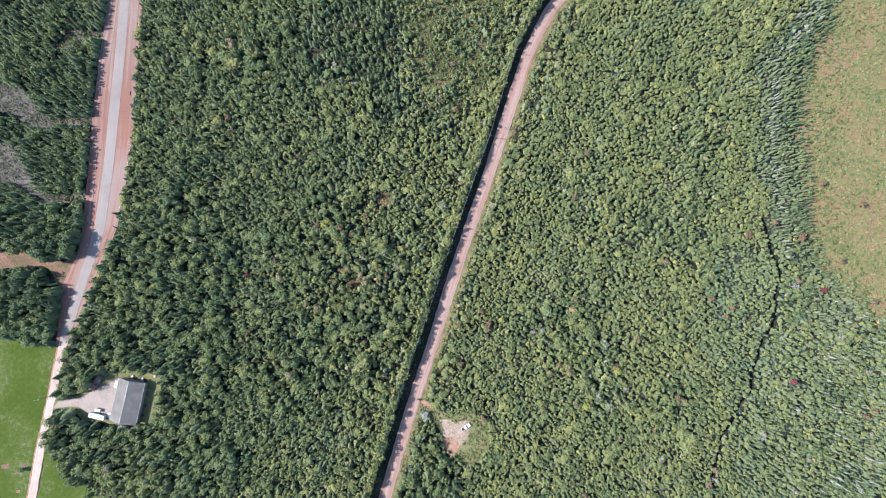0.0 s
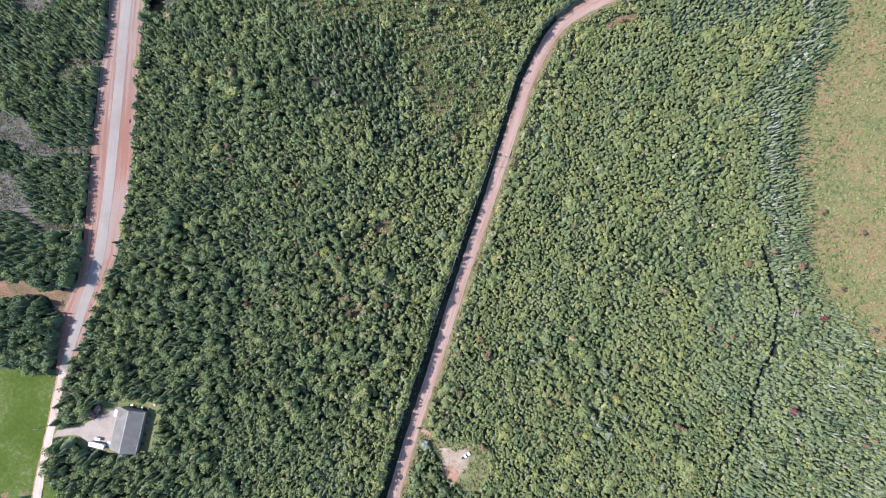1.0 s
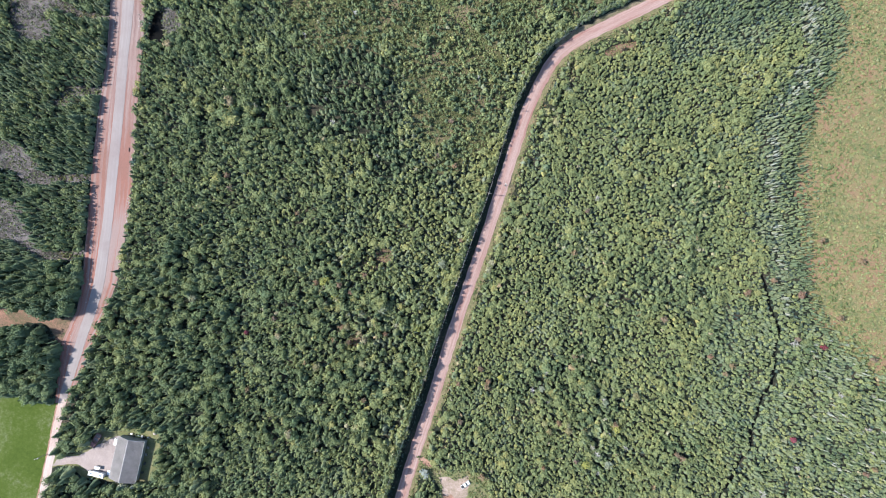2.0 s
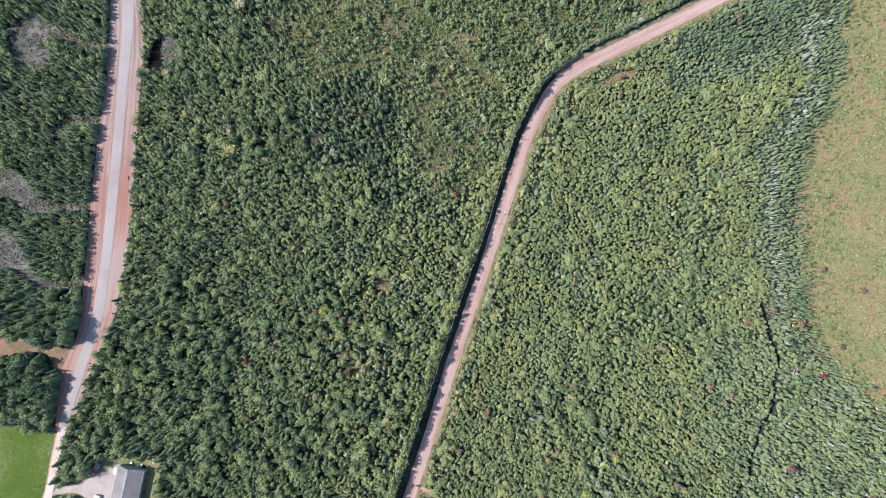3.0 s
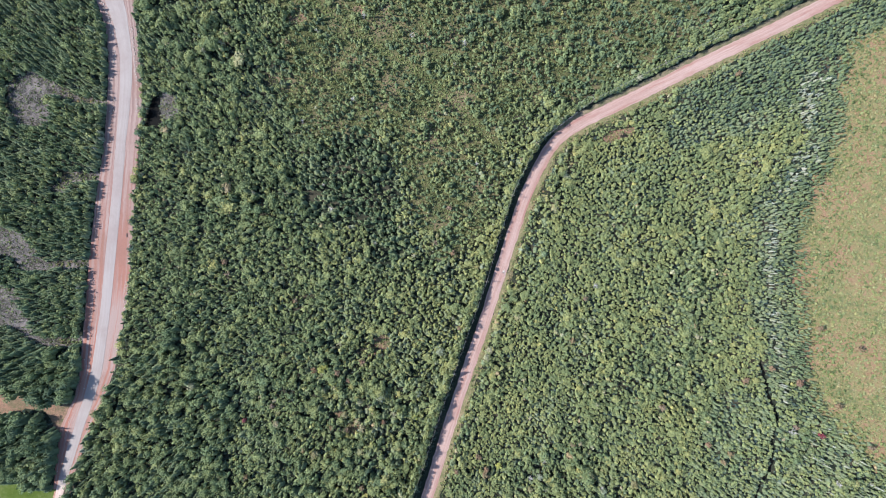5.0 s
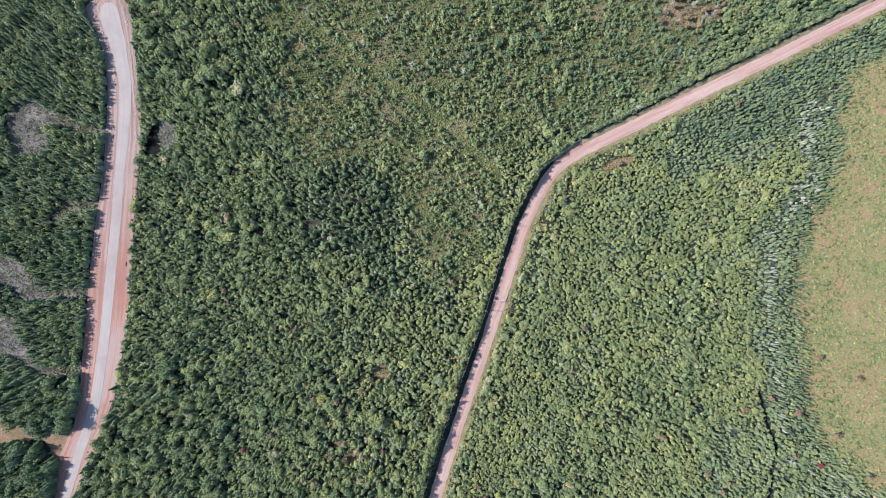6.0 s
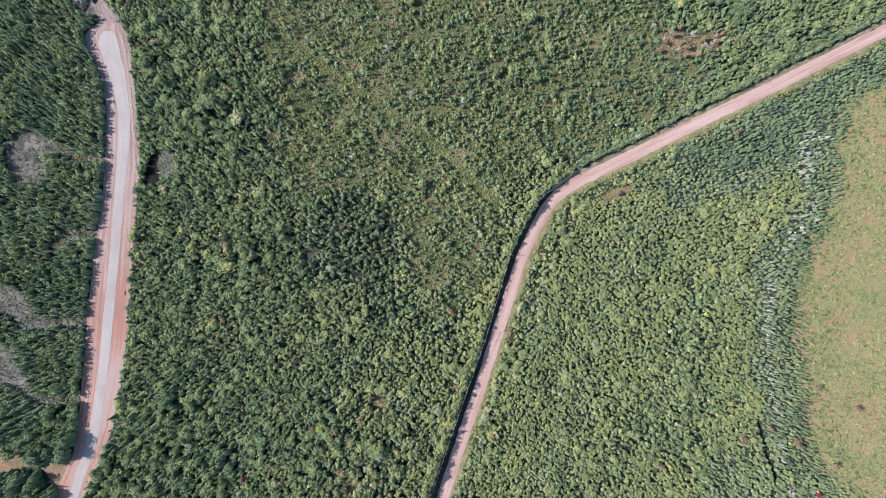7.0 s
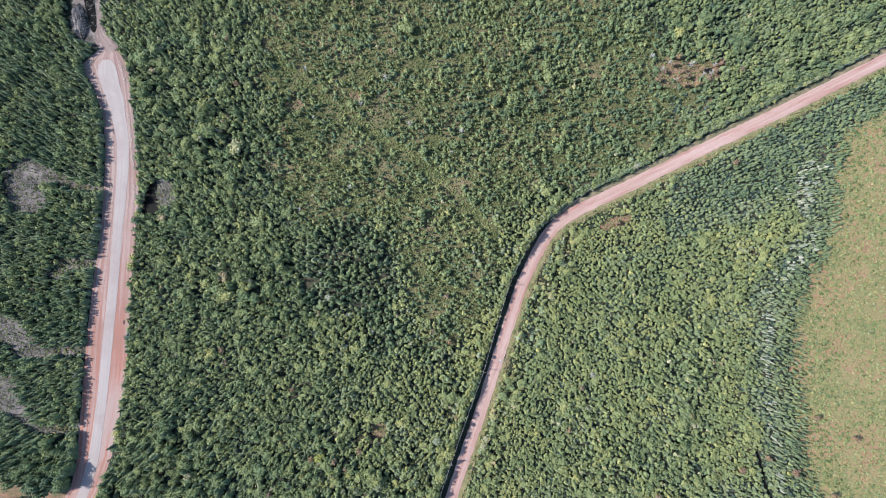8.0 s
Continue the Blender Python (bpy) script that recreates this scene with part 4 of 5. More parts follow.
def hipless_house():
    """The long building: two roof slopes with raised seams over four walls."""
    half, long, eave, top, over = 6.15, 9.95, 4.5, 7.3, 0.45
    house = tagged(new("house"), "long building with a grey metal gable roof beside the gravel yard", "house")
    house.matrix_basis = pose(-158.4, -64.65, 0, 0, 0, -12.1)
    part("wall", boxed(-half, -half + 0.2, -long, long, 0, eave), SIDING, house)
    part("wall", boxed(half - 0.2, half, -long, long, 0, eave), SIDING, house)
    for y in (-long, long - 0.2):
        part("wall", prism_y([(-half + 0.2, 0), (half - 0.2, 0), (half - 0.2, eave), (0, top - 0.15), (-half + 0.2, eave)], y, y + 0.2), SIDING, house)
    fall = (top - eave) / half
    for sgn in (-1, 1):
        out = half + over
        bm = bmesh.new()
        n = 44
        ys = [-long - over + i * 2 * (long + over) / n for i in range(n + 1)]
        rows = []
        for i, y in enumerate(ys):
            for dy, lift in ((-0.05, 0.0), (-0.02, 0.06), (0.02, 0.06), (0.05, 0.0)):
                if abs(y + dy) <= long + over:
                    rows.append((y + dy, lift))
        strip = [[bm.verts.new((sgn * q, y, top - fall * q + lift + 0.08 + 0.012 * math.sin(y * 1.7 + q))) for q in (0.0, out * 0.33, out * 0.66, out)] for y, lift in rows]
        for a, b in zip(strip, strip[1:]):
            for k in range(3):
                bm.faces.new((a[k], a[k + 1], b[k + 1], b[k]))
        bmesh.ops.solidify(bm, geom=bm.faces[:], thickness=0.06)
        bmesh.ops.recalc_face_normals(bm, faces=bm.faces)
        part("roof", bm, ROOF, house)
        bm = boxed(-0.06, 0.06, -long - over, long + over, -0.18, 0.0)
        bmesh.ops.translate(bm, vec=(sgn * (out + 0.06), 0, top - fall * out + 0.06), verts=bm.verts)
        part("gutter", bm, SIDING, house)
    part("ridge_cap", prism_y([(-0.28, top + 0.04), (0, top + 0.22), (0.28, top + 0.04), (0, top + 0.1)], -long - over, long + over), ROOF, house)
    for y in (-long - over - 0.05, long + over):
        part("barge_board", prism_y([(-half - over, eave - 0.28), (0, top - 0.08), (half + over, eave - 0.28), (half + over, eave - 0.02), (0, top + 0.16), (-half - over, eave - 0.02)], y, y + 0.05), SIDING, house)
    return house


def prism_y(profile, y0, y1):
    """A solid whose outline (x, z) runs from y0 to y1."""
    bm = prism([(x, z) for x, z in profile], 0, y1 - y0)
    bmesh.ops.transform(bm, matrix=Matrix.Translation((0, y0, 0)) @ Matrix(((0, 1, 0, 0), (1, 0, 0, 0), (0, 0, 1, 0), (0, 0, 0, 1))), verts=bm.verts)
    bmesh.ops.recalc_face_normals(bm, faces=bm.faces)
    return bm


def wheel(thing, x, y, r=0.36, w=0.24):
    tyre = part("wheel", rod(bmesh.new(), (x - w / 2, y, r), (x + w / 2, y, r), r, r, 14), RUBBER, thing)
    part("rim", rod(bmesh.new(), (x - w / 2 - 0.01, y, r), (x + w / 2 + 0.01, y, r), r * 0.6, r * 0.6, 10), STEEL, tyre)


def pickup():
    """Its nose points to +y."""
    car = tagged(new("pickup_truck"), "white pickup truck parked on worn gravel in the clearing", "car")
    part("body", prism([(-2.6, 0.45), (2.55, 0.45), (2.65, 0.8), (2.5, 1.05), (1.0, 1.15), (-0.9, 1.12), (-2.6, 1.1)], -0.95, 0.95, 0.06), WHITE, car)
    part("cab", prism([(-0.95, 1.1), (1.05, 1.12), (0.35, 1.75), (-0.75, 1.78)], -0.84, 0.84, 0.08), WHITE, car)
    part("windscreen", prism([(0.44, 1.72), (1.10, 1.16), (1.06, 1.12), (0.38, 1.68)], -0.74, 0.74), GLASS, car)
    part("rear_window", prism([(-0.99, 1.18), (-0.84, 1.70), (-0.80, 1.68), (-0.94, 1.16)], -0.7, 0.7), GLASS, car)
    for sgn in (-1, 1):
        part("side_window", prism([(-0.7, 1.22), (0.75, 1.22), (0.3, 1.64), (-0.62, 1.66)], sgn * 0.84 - 0.02, sgn * 0.84 + 0.02), GLASS, car)
        part("bed_side", boxed(sgn * 0.85 - 0.06, sgn * 0.85 + 0.06, -2.55, -1.0, 1.1, 1.32, 0.03), WHITE, car)
        part("mirror", boxed(sgn * 1.06 - 0.1, sgn * 1.06 + 0.1, 0.7, 0.82, 1.15, 1.35, 0.03), BLACK, car)
        part("headlight", boxed(sgn * 0.7 - 0.16, sgn * 0.7 + 0.16, 2.54, 2.66, 0.78, 0.94, 0.02), TRIM, car)
    part("tailgate", boxed(-0.86, 0.86, -2.62, -2.52, 1.05, 1.32, 0.03), WHITE, car)
    part("bed_liner", boxed(-0.78, 0.78, -2.5, -1.05, 1.1, 1.16), BLACK, car)
    for x in (-0.86, 0.86):
        for y in (-1.65, 1.7):
            wheel(car, x, y)
    return car


def camper():
    """A long travel trailer, its coupling towards -x."""
    van = tagged(new("camper_trailer"), "long white camper trailer with blue panels parked beside the yard", "trailer")
    part("body", prism([(-1.25, 0.6), (1.25, 0.6), (1.25, 2.7), (1.05, 2.95), (-1.05, 2.95), (-1.25, 2.7)], -4.2, 4.2, 0.1), WHITE, van)
    for x, w, d in ((-2.6, 0.6, 0.35), (0.2, 0.35, 0.35), (2.4, 0.7, 0.4)):
        part("roof_hatch", boxed(x - w, x + w, -d, d, 2.94, 3.08, 0.05), BLUE if w > 0.5 else TRIM, van)
    part("awning", rod(bmesh.new(), (-3.2, 1.34, 2.62), (3.0, 1.34, 2.62), 0.09, 0.09, 8), TRIM, van)
    for x in (-2.9, 1.6):
        part("window", boxed(x - 0.6, x + 0.6, 1.24, 1.28, 1.5, 2.2), GLASS, van)
    part("door", boxed(-0.9, -0.2, 1.24, 1.285, 0.65, 2.4), TRIM, van)
    part("coupling", prism_y([(-5.4, 0.5), (-4.2, 0.45), (-4.2, 0.65), (-5.4, 0.62)], -0.12, 0.12), STEEL, van)
    part("coupling_wheel", rod(bmesh.new(), (-5.2, 0, 0.0), (-5.2, 0, 0.55), 0.07, 0.07, 8), STEEL, van)
    for sgn in (-1, 1):
        for x in (0.3, 1.2):
            t = part("wheel", rod(bmesh.new(), (x, sgn * 1.12 - 0.12, 0.36), (x, sgn * 1.12 + 0.12, 0.36), 0.36, 0.36, 12), RUBBER, van)
            part("rim", rod(bmesh.new(), (x, sgn * 1.12 - 0.13, 0.36), (x, sgn * 1.12 + 0.13, 0.36), 0.2, 0.2, 10), STEEL, t)
    return van


def farm_truck():
    """An old flatbed truck; its nose points to -y."""
    t = tagged(new("flatbed_truck"), "old faded red flatbed truck loaded with scrap at the wood edge", "truck")
    part("chassis", boxed(-0.5, 0.5, -3.0, 3.3, 0.55, 0.8), STEEL, t)
    part("hood", prism([(-3.3, 0.7), (-2.0, 0.7), (-2.0, 1.5), (-3.1, 1.35)], -0.85, 0.85, 0.1), RED, t)
    part("cab", prism([(-2.1, 0.7), (-0.7, 0.7), (-0.7, 2.15), (-1.6, 2.2), (-2.05, 1.5)], -1.0, 1.0, 0.08), RED, t)
    part("windscreen", prism([(-2.12, 1.5), (-1.68, 2.12), (-1.62, 2.1), (-2.06, 1.46)], -0.85, 0.85), GLASS, t)
    part("flatbed", boxed(-1.15, 1.15, -0.6, 3.4, 1.0, 1.15, 0.03), POLEWOOD, t)
    for k in range(7):
        y = -0.3 + k * 0.55
        part("board", boxed(-1.12, 1.12, y, y + 0.42, 1.15, 1.2), RED if k % 3 == 0 else GREYWOOD, t)
    for sgn in (-1, 1):
        part("side_rail", boxed(sgn * 1.12 - 0.05, sgn * 1.12 + 0.05, -0.6, 3.4, 1.15, 1.6), RED, t)
        for y in (-2.6, 2.2):
            wheel(t, sgn * 0.95, y, 0.45, 0.28)
    return t


house = hipless_house()
ob = pickup()
ob.matrix_basis = pose(7.0, -77.4, 0.08, 0, 0, -56) @ Matrix.Scale(0.93, 4)
ob = camper()
ob.matrix_basis = pose(-174.5, -72.5, 0.06, 0, 0, -13) @ Matrix.Scale(0.92, 4)
ob = farm_truck()
ob.matrix_basis = pose(-175.6, -56.4, 0.06, 0, 0, -32) @ Matrix.Scale(1.12, 4)

# a lean-to, a slab and the clutter along the building
shed = tagged(new("lean_to_shed"), "small white lean-to shed against the corner of the building", "shed")
shed.matrix_basis = pose(-164.9, -56.7, 0.06, 0, 0, -12.1)
part("wall", boxed(-0.85, 0.85, -1.5, 1.5, 0, 2.0, 0.03), TRIM, shed)
part("roof", prism_y([(-1.0, 1.95), (1.0, 2.35), (1.0, 2.45), (-1.0, 2.05)], -1.65, 1.65), WHITE, shed)
part("door", boxed(-0.89, -0.84, -0.5, 0.5, 0.05, 1.9), SIDING, shed)
crate = tagged(new("box_trailer"), "small white box trailer beside the camper", "trailer")
crate.matrix_basis = pose(-174.4, -69.6, 0.09, 0, 0, -8)
part("body", boxed(-1.3, 1.3, -0.75, 0.75, 0.4, 1.7, 0.06), WHITE, crate)
part("drawbar", boxed(-2.3, -1.3, -0.06, 0.06, 0.42, 0.52), STEEL, crate)
for sgn in (-1, 1):
    part("wheel", rod(bmesh.new(), (0.1, sgn * 0.85 - 0.1, 0.3), (0.1, sgn * 0.85 + 0.1, 0.3), 0.3, 0.3, 12), RUBBER, crate)
step = boxed(-0.9, 0.9, -1.1, 1.1, 0.0, 0.25, 0.04)
ob = tagged(sheet("doorstep", step, TRIM), "pale concrete doorstep slab at the building's corner", "doorstep")
ob.matrix_basis = pose(-169.3, -72.3, 0.06, 0, 0, -7)


def barrel(mat, label, m):
    bm = bmesh.new()
    rod(bm, (0, 0, 0), (0, 0, 0.88), 0.29, 0.29, 12)
    for z in (0.28, 0.58):
        rod(bm, (0, 0, z), (0, 0, z + 0.04), 0.31, 0.31, 12)
    ob = tagged(sheet("barrel", bm, mat), label, "barrel", "clutter along the building")
    ob.matrix_basis = m
    return ob


def crate_box(mat, size, label, m):
    w, d, h = size
    ob = tagged(new("storage_box"), label, "box", "clutter along the building")
    part("body", boxed(-w, w, -d, d, 0, h, 0.03), mat, ob)
    part("lid", boxed(-w - 0.03, w + 0.03, -d - 0.03, d + 0.03, h, h + 0.08, 0.02), mat, ob)
    ob.matrix_basis = m


local = pose(-158.4, -64.65, 0.05, 0, 0, -12.1)
for i, x in enumerate((-3.4, -2.1, -0.2, 1.6, 3.2, 4.6, 6.3)):
    m = local @ pose(x, 11.1 + 0.35 * math.sin(i * 2.3), 0, 0, 0, 25 * i)
    if i % 3 == 0:
        barrel(BLUE if i else BLACK, "plastic barrel standing against the gable wall", m)
    elif i % 3 == 1:
        crate_box(WHITE, (0.6, 0.4, 0.7), "white storage box against the gable wall", m)
    else:
        crate_box(RUBBER, (0.7, 0.5, 0.6), "dark storage box against the gable wall", m)
for x, y in ((7.2, -6), (7.5, -1.5), (7.2, 3.0), (7.4, 6.5)):
    crate_box(BLACK if y < 0 else STEEL, (0.5, 0.6, 0.6), "dark box in the building's shade", local @ pose(x, y, 0, 0, 0, 12 * y))


def boulder(seed, size):
    r = random.Random(seed)
    bm = bmesh.new()
    bmesh.ops.create_icosphere(bm, subdivisions=2, radius=size)
    for v in bm.verts:
        v.co *= 1 + 0.35 * noise.noise(v.co / size * 1.3 + Vector((seed, 0, 0)))
        v.co.z = max(v.co.z * 0.7, -0.2 * size) + 0.15 * size
    return bm


ob = tagged(sheet("boulder", boulder(3, 0.9), STONE), "pale rounded boulder on the yard grass", "boulder")
ob.location = (-146.7, -53.0, 0.05)


# ---- power line ----
def utility_pole(height, arm_turn, transformer):
    pole = tagged(new("utility_pole"), "weathered wooden utility pole with a crossarm" + (" and a grey transformer" if transformer else ""), "utility pole", "poles along the road")
    part("post", rod(bmesh.new(), (0, 0, 0), (0, 0, height), 0.17, 0.12, 8), POLEWOOD, pole)
    bm = boxed(-1.1, 1.1, -0.06, 0.06, height - 0.7, height - 0.56)
    bmesh.ops.rotate(bm, matrix=Matrix.Rotation(radians(arm_turn), 3, "Z"), verts=bm.verts)
    part("crossarm", bm, POLEWOOD, pole)
    for x in (-1.0, 0.0, 1.0):
        a = radians(arm_turn)
        z = height if x == 0 else height - 0.56
        part("insulator", rod(bmesh.new(), (x * math.cos(a), x * math.sin(a), z), (x * math.cos(a), x * math.sin(a), z + 0.22), 0.06, 0.04, 8), TRIM, pole)
    if transformer:
        part("transformer", rod(bmesh.new(), (0.42, 0, height - 2.3), (0.42, 0, height - 1.3), 0.28, 0.28, 12), STEEL, pole, "grey transformer drum")
    return pole


def cable(a, b, sag, r=0.035):
    line = bpy.data.curves.new("wire", "CURVE")
    line.dimensions, line.bevel_depth, line.bevel_resolution = "3D", r, 0
    s = line.splines.new("POLY")
    n = 14
    s.points.add(n)
    for i in range(n + 1):
        t = i / n
        p = Vector(a).lerp(Vector(b), t) - Vector((0, 0, sag * 4 * t * (1 - t)))
        s.points[i].co = (*p, 1)
    line.materials.append(CABLE)
    return tagged(new("wire", line), "thin grey overhead wire strung between the poles", "wire", "overhead wires")


TALL = 9.0
POLES = [(-61.0, -160.5), (-44.8, -115.4), (-28.4, -69.6), (-12.8, -25.2), (2.5, 20.3), (18.6, 65.1), (31.2, 107.2), (43.4, 132.6), (71.3, 153.8), (106.4, 171.6), (144.0, 189.9), (181.5, 207.7), (218.3, 224.8)]
for i, (x, y) in enumerate(POLES):
    a = POLES[max(0, i - 1)]
    b = POLES[min(len(POLES) - 1, i + 1)]
    turn = math.degrees(math.atan2(b[1] - a[1], b[0] - a[0])) - 90
    pole = utility_pole(TALL, turn, i in (4, 9))
    pole.location = (x, y, 0)
for (ax, ay), (bx, by) in zip(POLES, POLES[1:]):
    cable((ax, ay, TALL + 0.2), (bx, by, TALL + 0.2), 0.7, 0.025)
    cable((ax + 0.14, ay, TALL - 1.6), (bx + 0.14, by, TALL - 1.6), 0.9, 0.035)
yard_pole = utility_pole(8.6, 0, True)
yard_pole.location = (-200.9, -63.4, 0)

# ---- stones, brush and dead wood ----
def stones(places, size, name, label):
    verts, tris, base = [], [], 0
    r = np.random.default_rng(len(places))
    bv, bf = np.array(BALL[0]), np.array(BALL[1])
    for x, y in places:
        k = size * r.uniform(0.5, 1.5)
        v = bv * k * r.uniform(0.7, 1.25, (len(bv), 1)) * (1, 1, 0.7)
        verts.append(v + (x, y, 0.15 + 0.2 * k))
        tris.append(bf + base)
        base += len(bv)
    return tagged(new(name, bulk(name, np.concatenate(verts), np.concatenate(tris), [STONE])), label, "stones", kind="stuff")


P = []
for y in np.arange(30, 90, 0.16):
    x = np.interp(y, SOIL[:, 0], SOIL[:, 2])
    if wobble(np.array([[0, y]]), 18, 21)[0] > -0.3:
        P.append((x - 0.5 + rng.normal(0, 0.5), y))
for y in np.arange(-30, 212, 2.0):
    x = np.interp(y, SOIL[:, 0], SOIL[:, 1])
    if wobble(np.array([[0, y]]), 14, 22)[0] > 0.0:
        P.append((x + 2.8 + rng.normal(0, 0.9), y + rng.normal(0, 0.8)))
for y in np.arange(150, 222, 0.28):
    for column, inset in ((2, -2.3), (1, 3.2)):
        if wobble(np.array([[40.0 * column, y]]), 16, 23)[0] > -0.1:
            P.append((np.interp(y, SOIL[:, 0], SOIL[:, column]) + inset + rng.normal(0, 0.45), y + rng.normal(0, 0.4)))
stones(P, 0.21, "roadside_stones", "pale rocks dumped along the edge of the red soil")


def sticks(places, length, name, label, mat, lift=0.6, seed=1):
    """Tangled branches."""
    r = np.random.default_rng(seed)
    verts, tris, base = [], [], 0
    face = np.array([(0, 1, 4), (0, 4, 3), (1, 2, 5), (1, 5, 4), (2, 0, 3), (2, 3, 5)])
    for x, y, z in places:
        a, t = r.uniform(0, 6.283), r.uniform(-0.25, lift)
        d = np.array((math.cos(a) * math.cos(t), math.sin(a) * math.cos(t), math.sin(t)))
        s = np.array((-d[1], d[0], 0)) / max(0.05, math.hypot(d[0], d[1]))
        u = np.cross(d, s)
        L, w = length * r.uniform(0.5, 1.4), r.uniform(0.04, 0.09)
        ring = np.array([s * w, (-0.5 * s + 0.87 * u) * w, (-0.5 * s - 0.87 * u) * w])
        p = np.array((x, y, z))
        verts.append(np.concatenate([p + ring - d * L / 2, p + ring * 0.5 + d * L / 2]))
        tris.append(face + base)
        base += 6
    return tagged(new(name, bulk(name, np.concatenate(verts), np.concatenate(tris), [mat])), label, "brush", kind="stuff")


P = scatter(0.95, (-232, 28, -130, 176), 401)
ok = np.zeros(len(P), bool)
for s in SLASHES + [GREY_BRUSH]:
    ok |= inside(P, s)
heaped = wobble(P, 8, 51) + 0.6 * wobble(P, 4, 52)
ok &= (P[:, 0] < -196) | (P[:, 0] > -160)
P = P[ok & (rng.random(len(P)) < np.clip(0.55 + 0.45 * heaped, 0.12, 1.0))]
sticks(np.c_[P, rng.uniform(0.2, 1.2, len(P))], 2.6, "felled_brush", "grey tangled branches left on the felled clearing", GREYWOOD, 0.7, 2)


def brush_pile():
    """A long heap of grey branches on a mound of earth."""
    pile = tagged(new("brush_pile"), "long heap of bleached grey branches beside the track", "brush pile")
    bm = bmesh.new()
    bmesh.ops.create_icosphere(bm, subdivisions=4, radius=1)
    for v in bm.verts:
        c = v.co.copy()
        k = 1 + 0.22 * noise.noise(c * 3) + 0.12 * noise.noise(c * 9)
        v.co = Vector((c.x * 3.2 * k, c.y * 8.6 * k, max(-0.1, c.z * 3.4 * k)))
    part("mound", bm, SLASH, pile)
    r = random.Random(5)
    bm = bmesh.new()
    for k in range(420):
        a, q = r.uniform(0, 6.283), math.sqrt(r.random())
        x, y = 3.1 * q * math.cos(a), 8.4 * q * math.sin(a)
        z = 3.4 * math.sqrt(max(0, 1 - q * q)) * 0.95 + 0.15
        b = r.gauss(0.5, 0.5)
        d = Vector((math.cos(b), 0.5 * math.sin(b), r.uniform(-0.35, 0.45))) * r.uniform(0.7, 1.7)
        rod(bm, Vector((x, y, z)) - d, Vector((x, y, z)) + d, 0.13, 0.06, 3)
    part("branch_tangle", bm, GREYWOOD, pile)
    pile.matrix_basis = pose(-185.6, 241.0, 0, 0, 0, 9)


brush_pile()
tagged(patch("ditch_water", DITCH_WATER, WATER, 0.12, 0.2, 41), "dark standing water in the track's ditch", "ditch")
P = scatter(0.9, (-174, 247, -140, 262), 402)
P = P[(P[:, 1] > 250.5 - 0.08 * (P[:, 0] + 174)) & (rng.random(len(P)) < 0.9)]
P = np.concatenate([P, np.c_[rng.uniform(-182, -173, 70), rng.uniform(236, 262, 70)]])
sticks(np.c_[P, rng.uniform(0.3, 6.0, len(P)) * 0.3], 2.0, "felled_brush", "grey heaped branches at the end of the track", GREYWOOD, 0.5, 3)
drum = rod(bmesh.new(), (-161.5, 87.4, 0.25), (-161.4, 89.4, 0.25), 0.2, 0.2, 14)
tagged(sheet("culvert_pipe", drum, BLACK), "black culvert pipe lying on the red soil", "pipe")


def dead_tree_form(seed):
    """A bleached snag: a bare trunk and forked twigs."""
    r = random.Random(seed)
    snag = tagged(new("dead_tree"), "bleached grey leafless dead tree among green woods", "tree", "dead trees")
    part("trunk", rod(bmesh.new(), (0, 0, 0), (0.2, 0.1, 5.5), 0.14, 0.05, 5), SNAGWOOD, snag)
    for k in range(15):
        bm = bmesh.new()
        a, z = k * 2.4 + r.uniform(-0.3, 0.3), r.uniform(2.0, 5.4)
        L = r.uniform(0.9, 1.9) * (1.25 - z / 8)
        joints = [(Vector((0.036 * z, 0.018 * z, z)), 0.10), (Vector((math.cos(a) * L * 0.6, math.sin(a) * L * 0.6, z + 0.3)), 0.07)]
        joints += [(Vector((math.cos(a + b) * L, math.sin(a + b) * L, z + r.uniform(0.2, 0.9))), 0.035) for b in (-r.uniform(0.2, 0.6), r.uniform(0.2, 0.6))]
        rings = [[bm.verts.new(p + Vector((-math.sin(a) * w * math.cos(q), math.cos(a) * w * math.cos(q), w * math.sin(q)))) for q in (0.0, 2.094, 4.189)] for p, w in joints]
        for lower, upper in ((0, 1), (1, 2), (1, 3)):
            for i in range(3):
                bm.faces.new((rings[lower][i - 1], rings[lower][i], rings[upper][i], rings[upper][i - 1]))
        part("branch", bm, SNAGWOOD, snag)
    return snag


SNAGS = [(37.2, 12.3), (39.5, -30.7), (74.1, -35.3), (65.2, -58.6), (70.6, -61.3), (-47.5, 155.8), (-72.5, 144.9), (71.8, 62.8), (68.5, -58.2), (76.6, -66.3), (47.2, -36.5), (46.0, -22.3), (71.0, -70.4), (64.1, -54.8), (84.0, -57.6),
         (-41.9, 197.4), (167.7, -6.9), (166.2, -8.4), (132.0, 212.0), (112.0, 217.5), (-166.5, -9.3), (102.8, 220.4), (150.0, -82.0), (172.0, -92.0), (188.0, -33.0), (108, 214), (115, 209), (122, 216), (128, 211), (134, 216), (-49, 92), (-58, 101), (-36, 84), (-62, 113)]
for k in range(24):
    x, y = (rng.uniform(60, 205), rng.uniform(-110, -25)) if k < 14 else (rng.uniform(-70, 30), rng.uniform(60, 245))
    SNAGS.append((float(x), float(y)))
forms = [dead_tree_form(k) for k in range(4)]
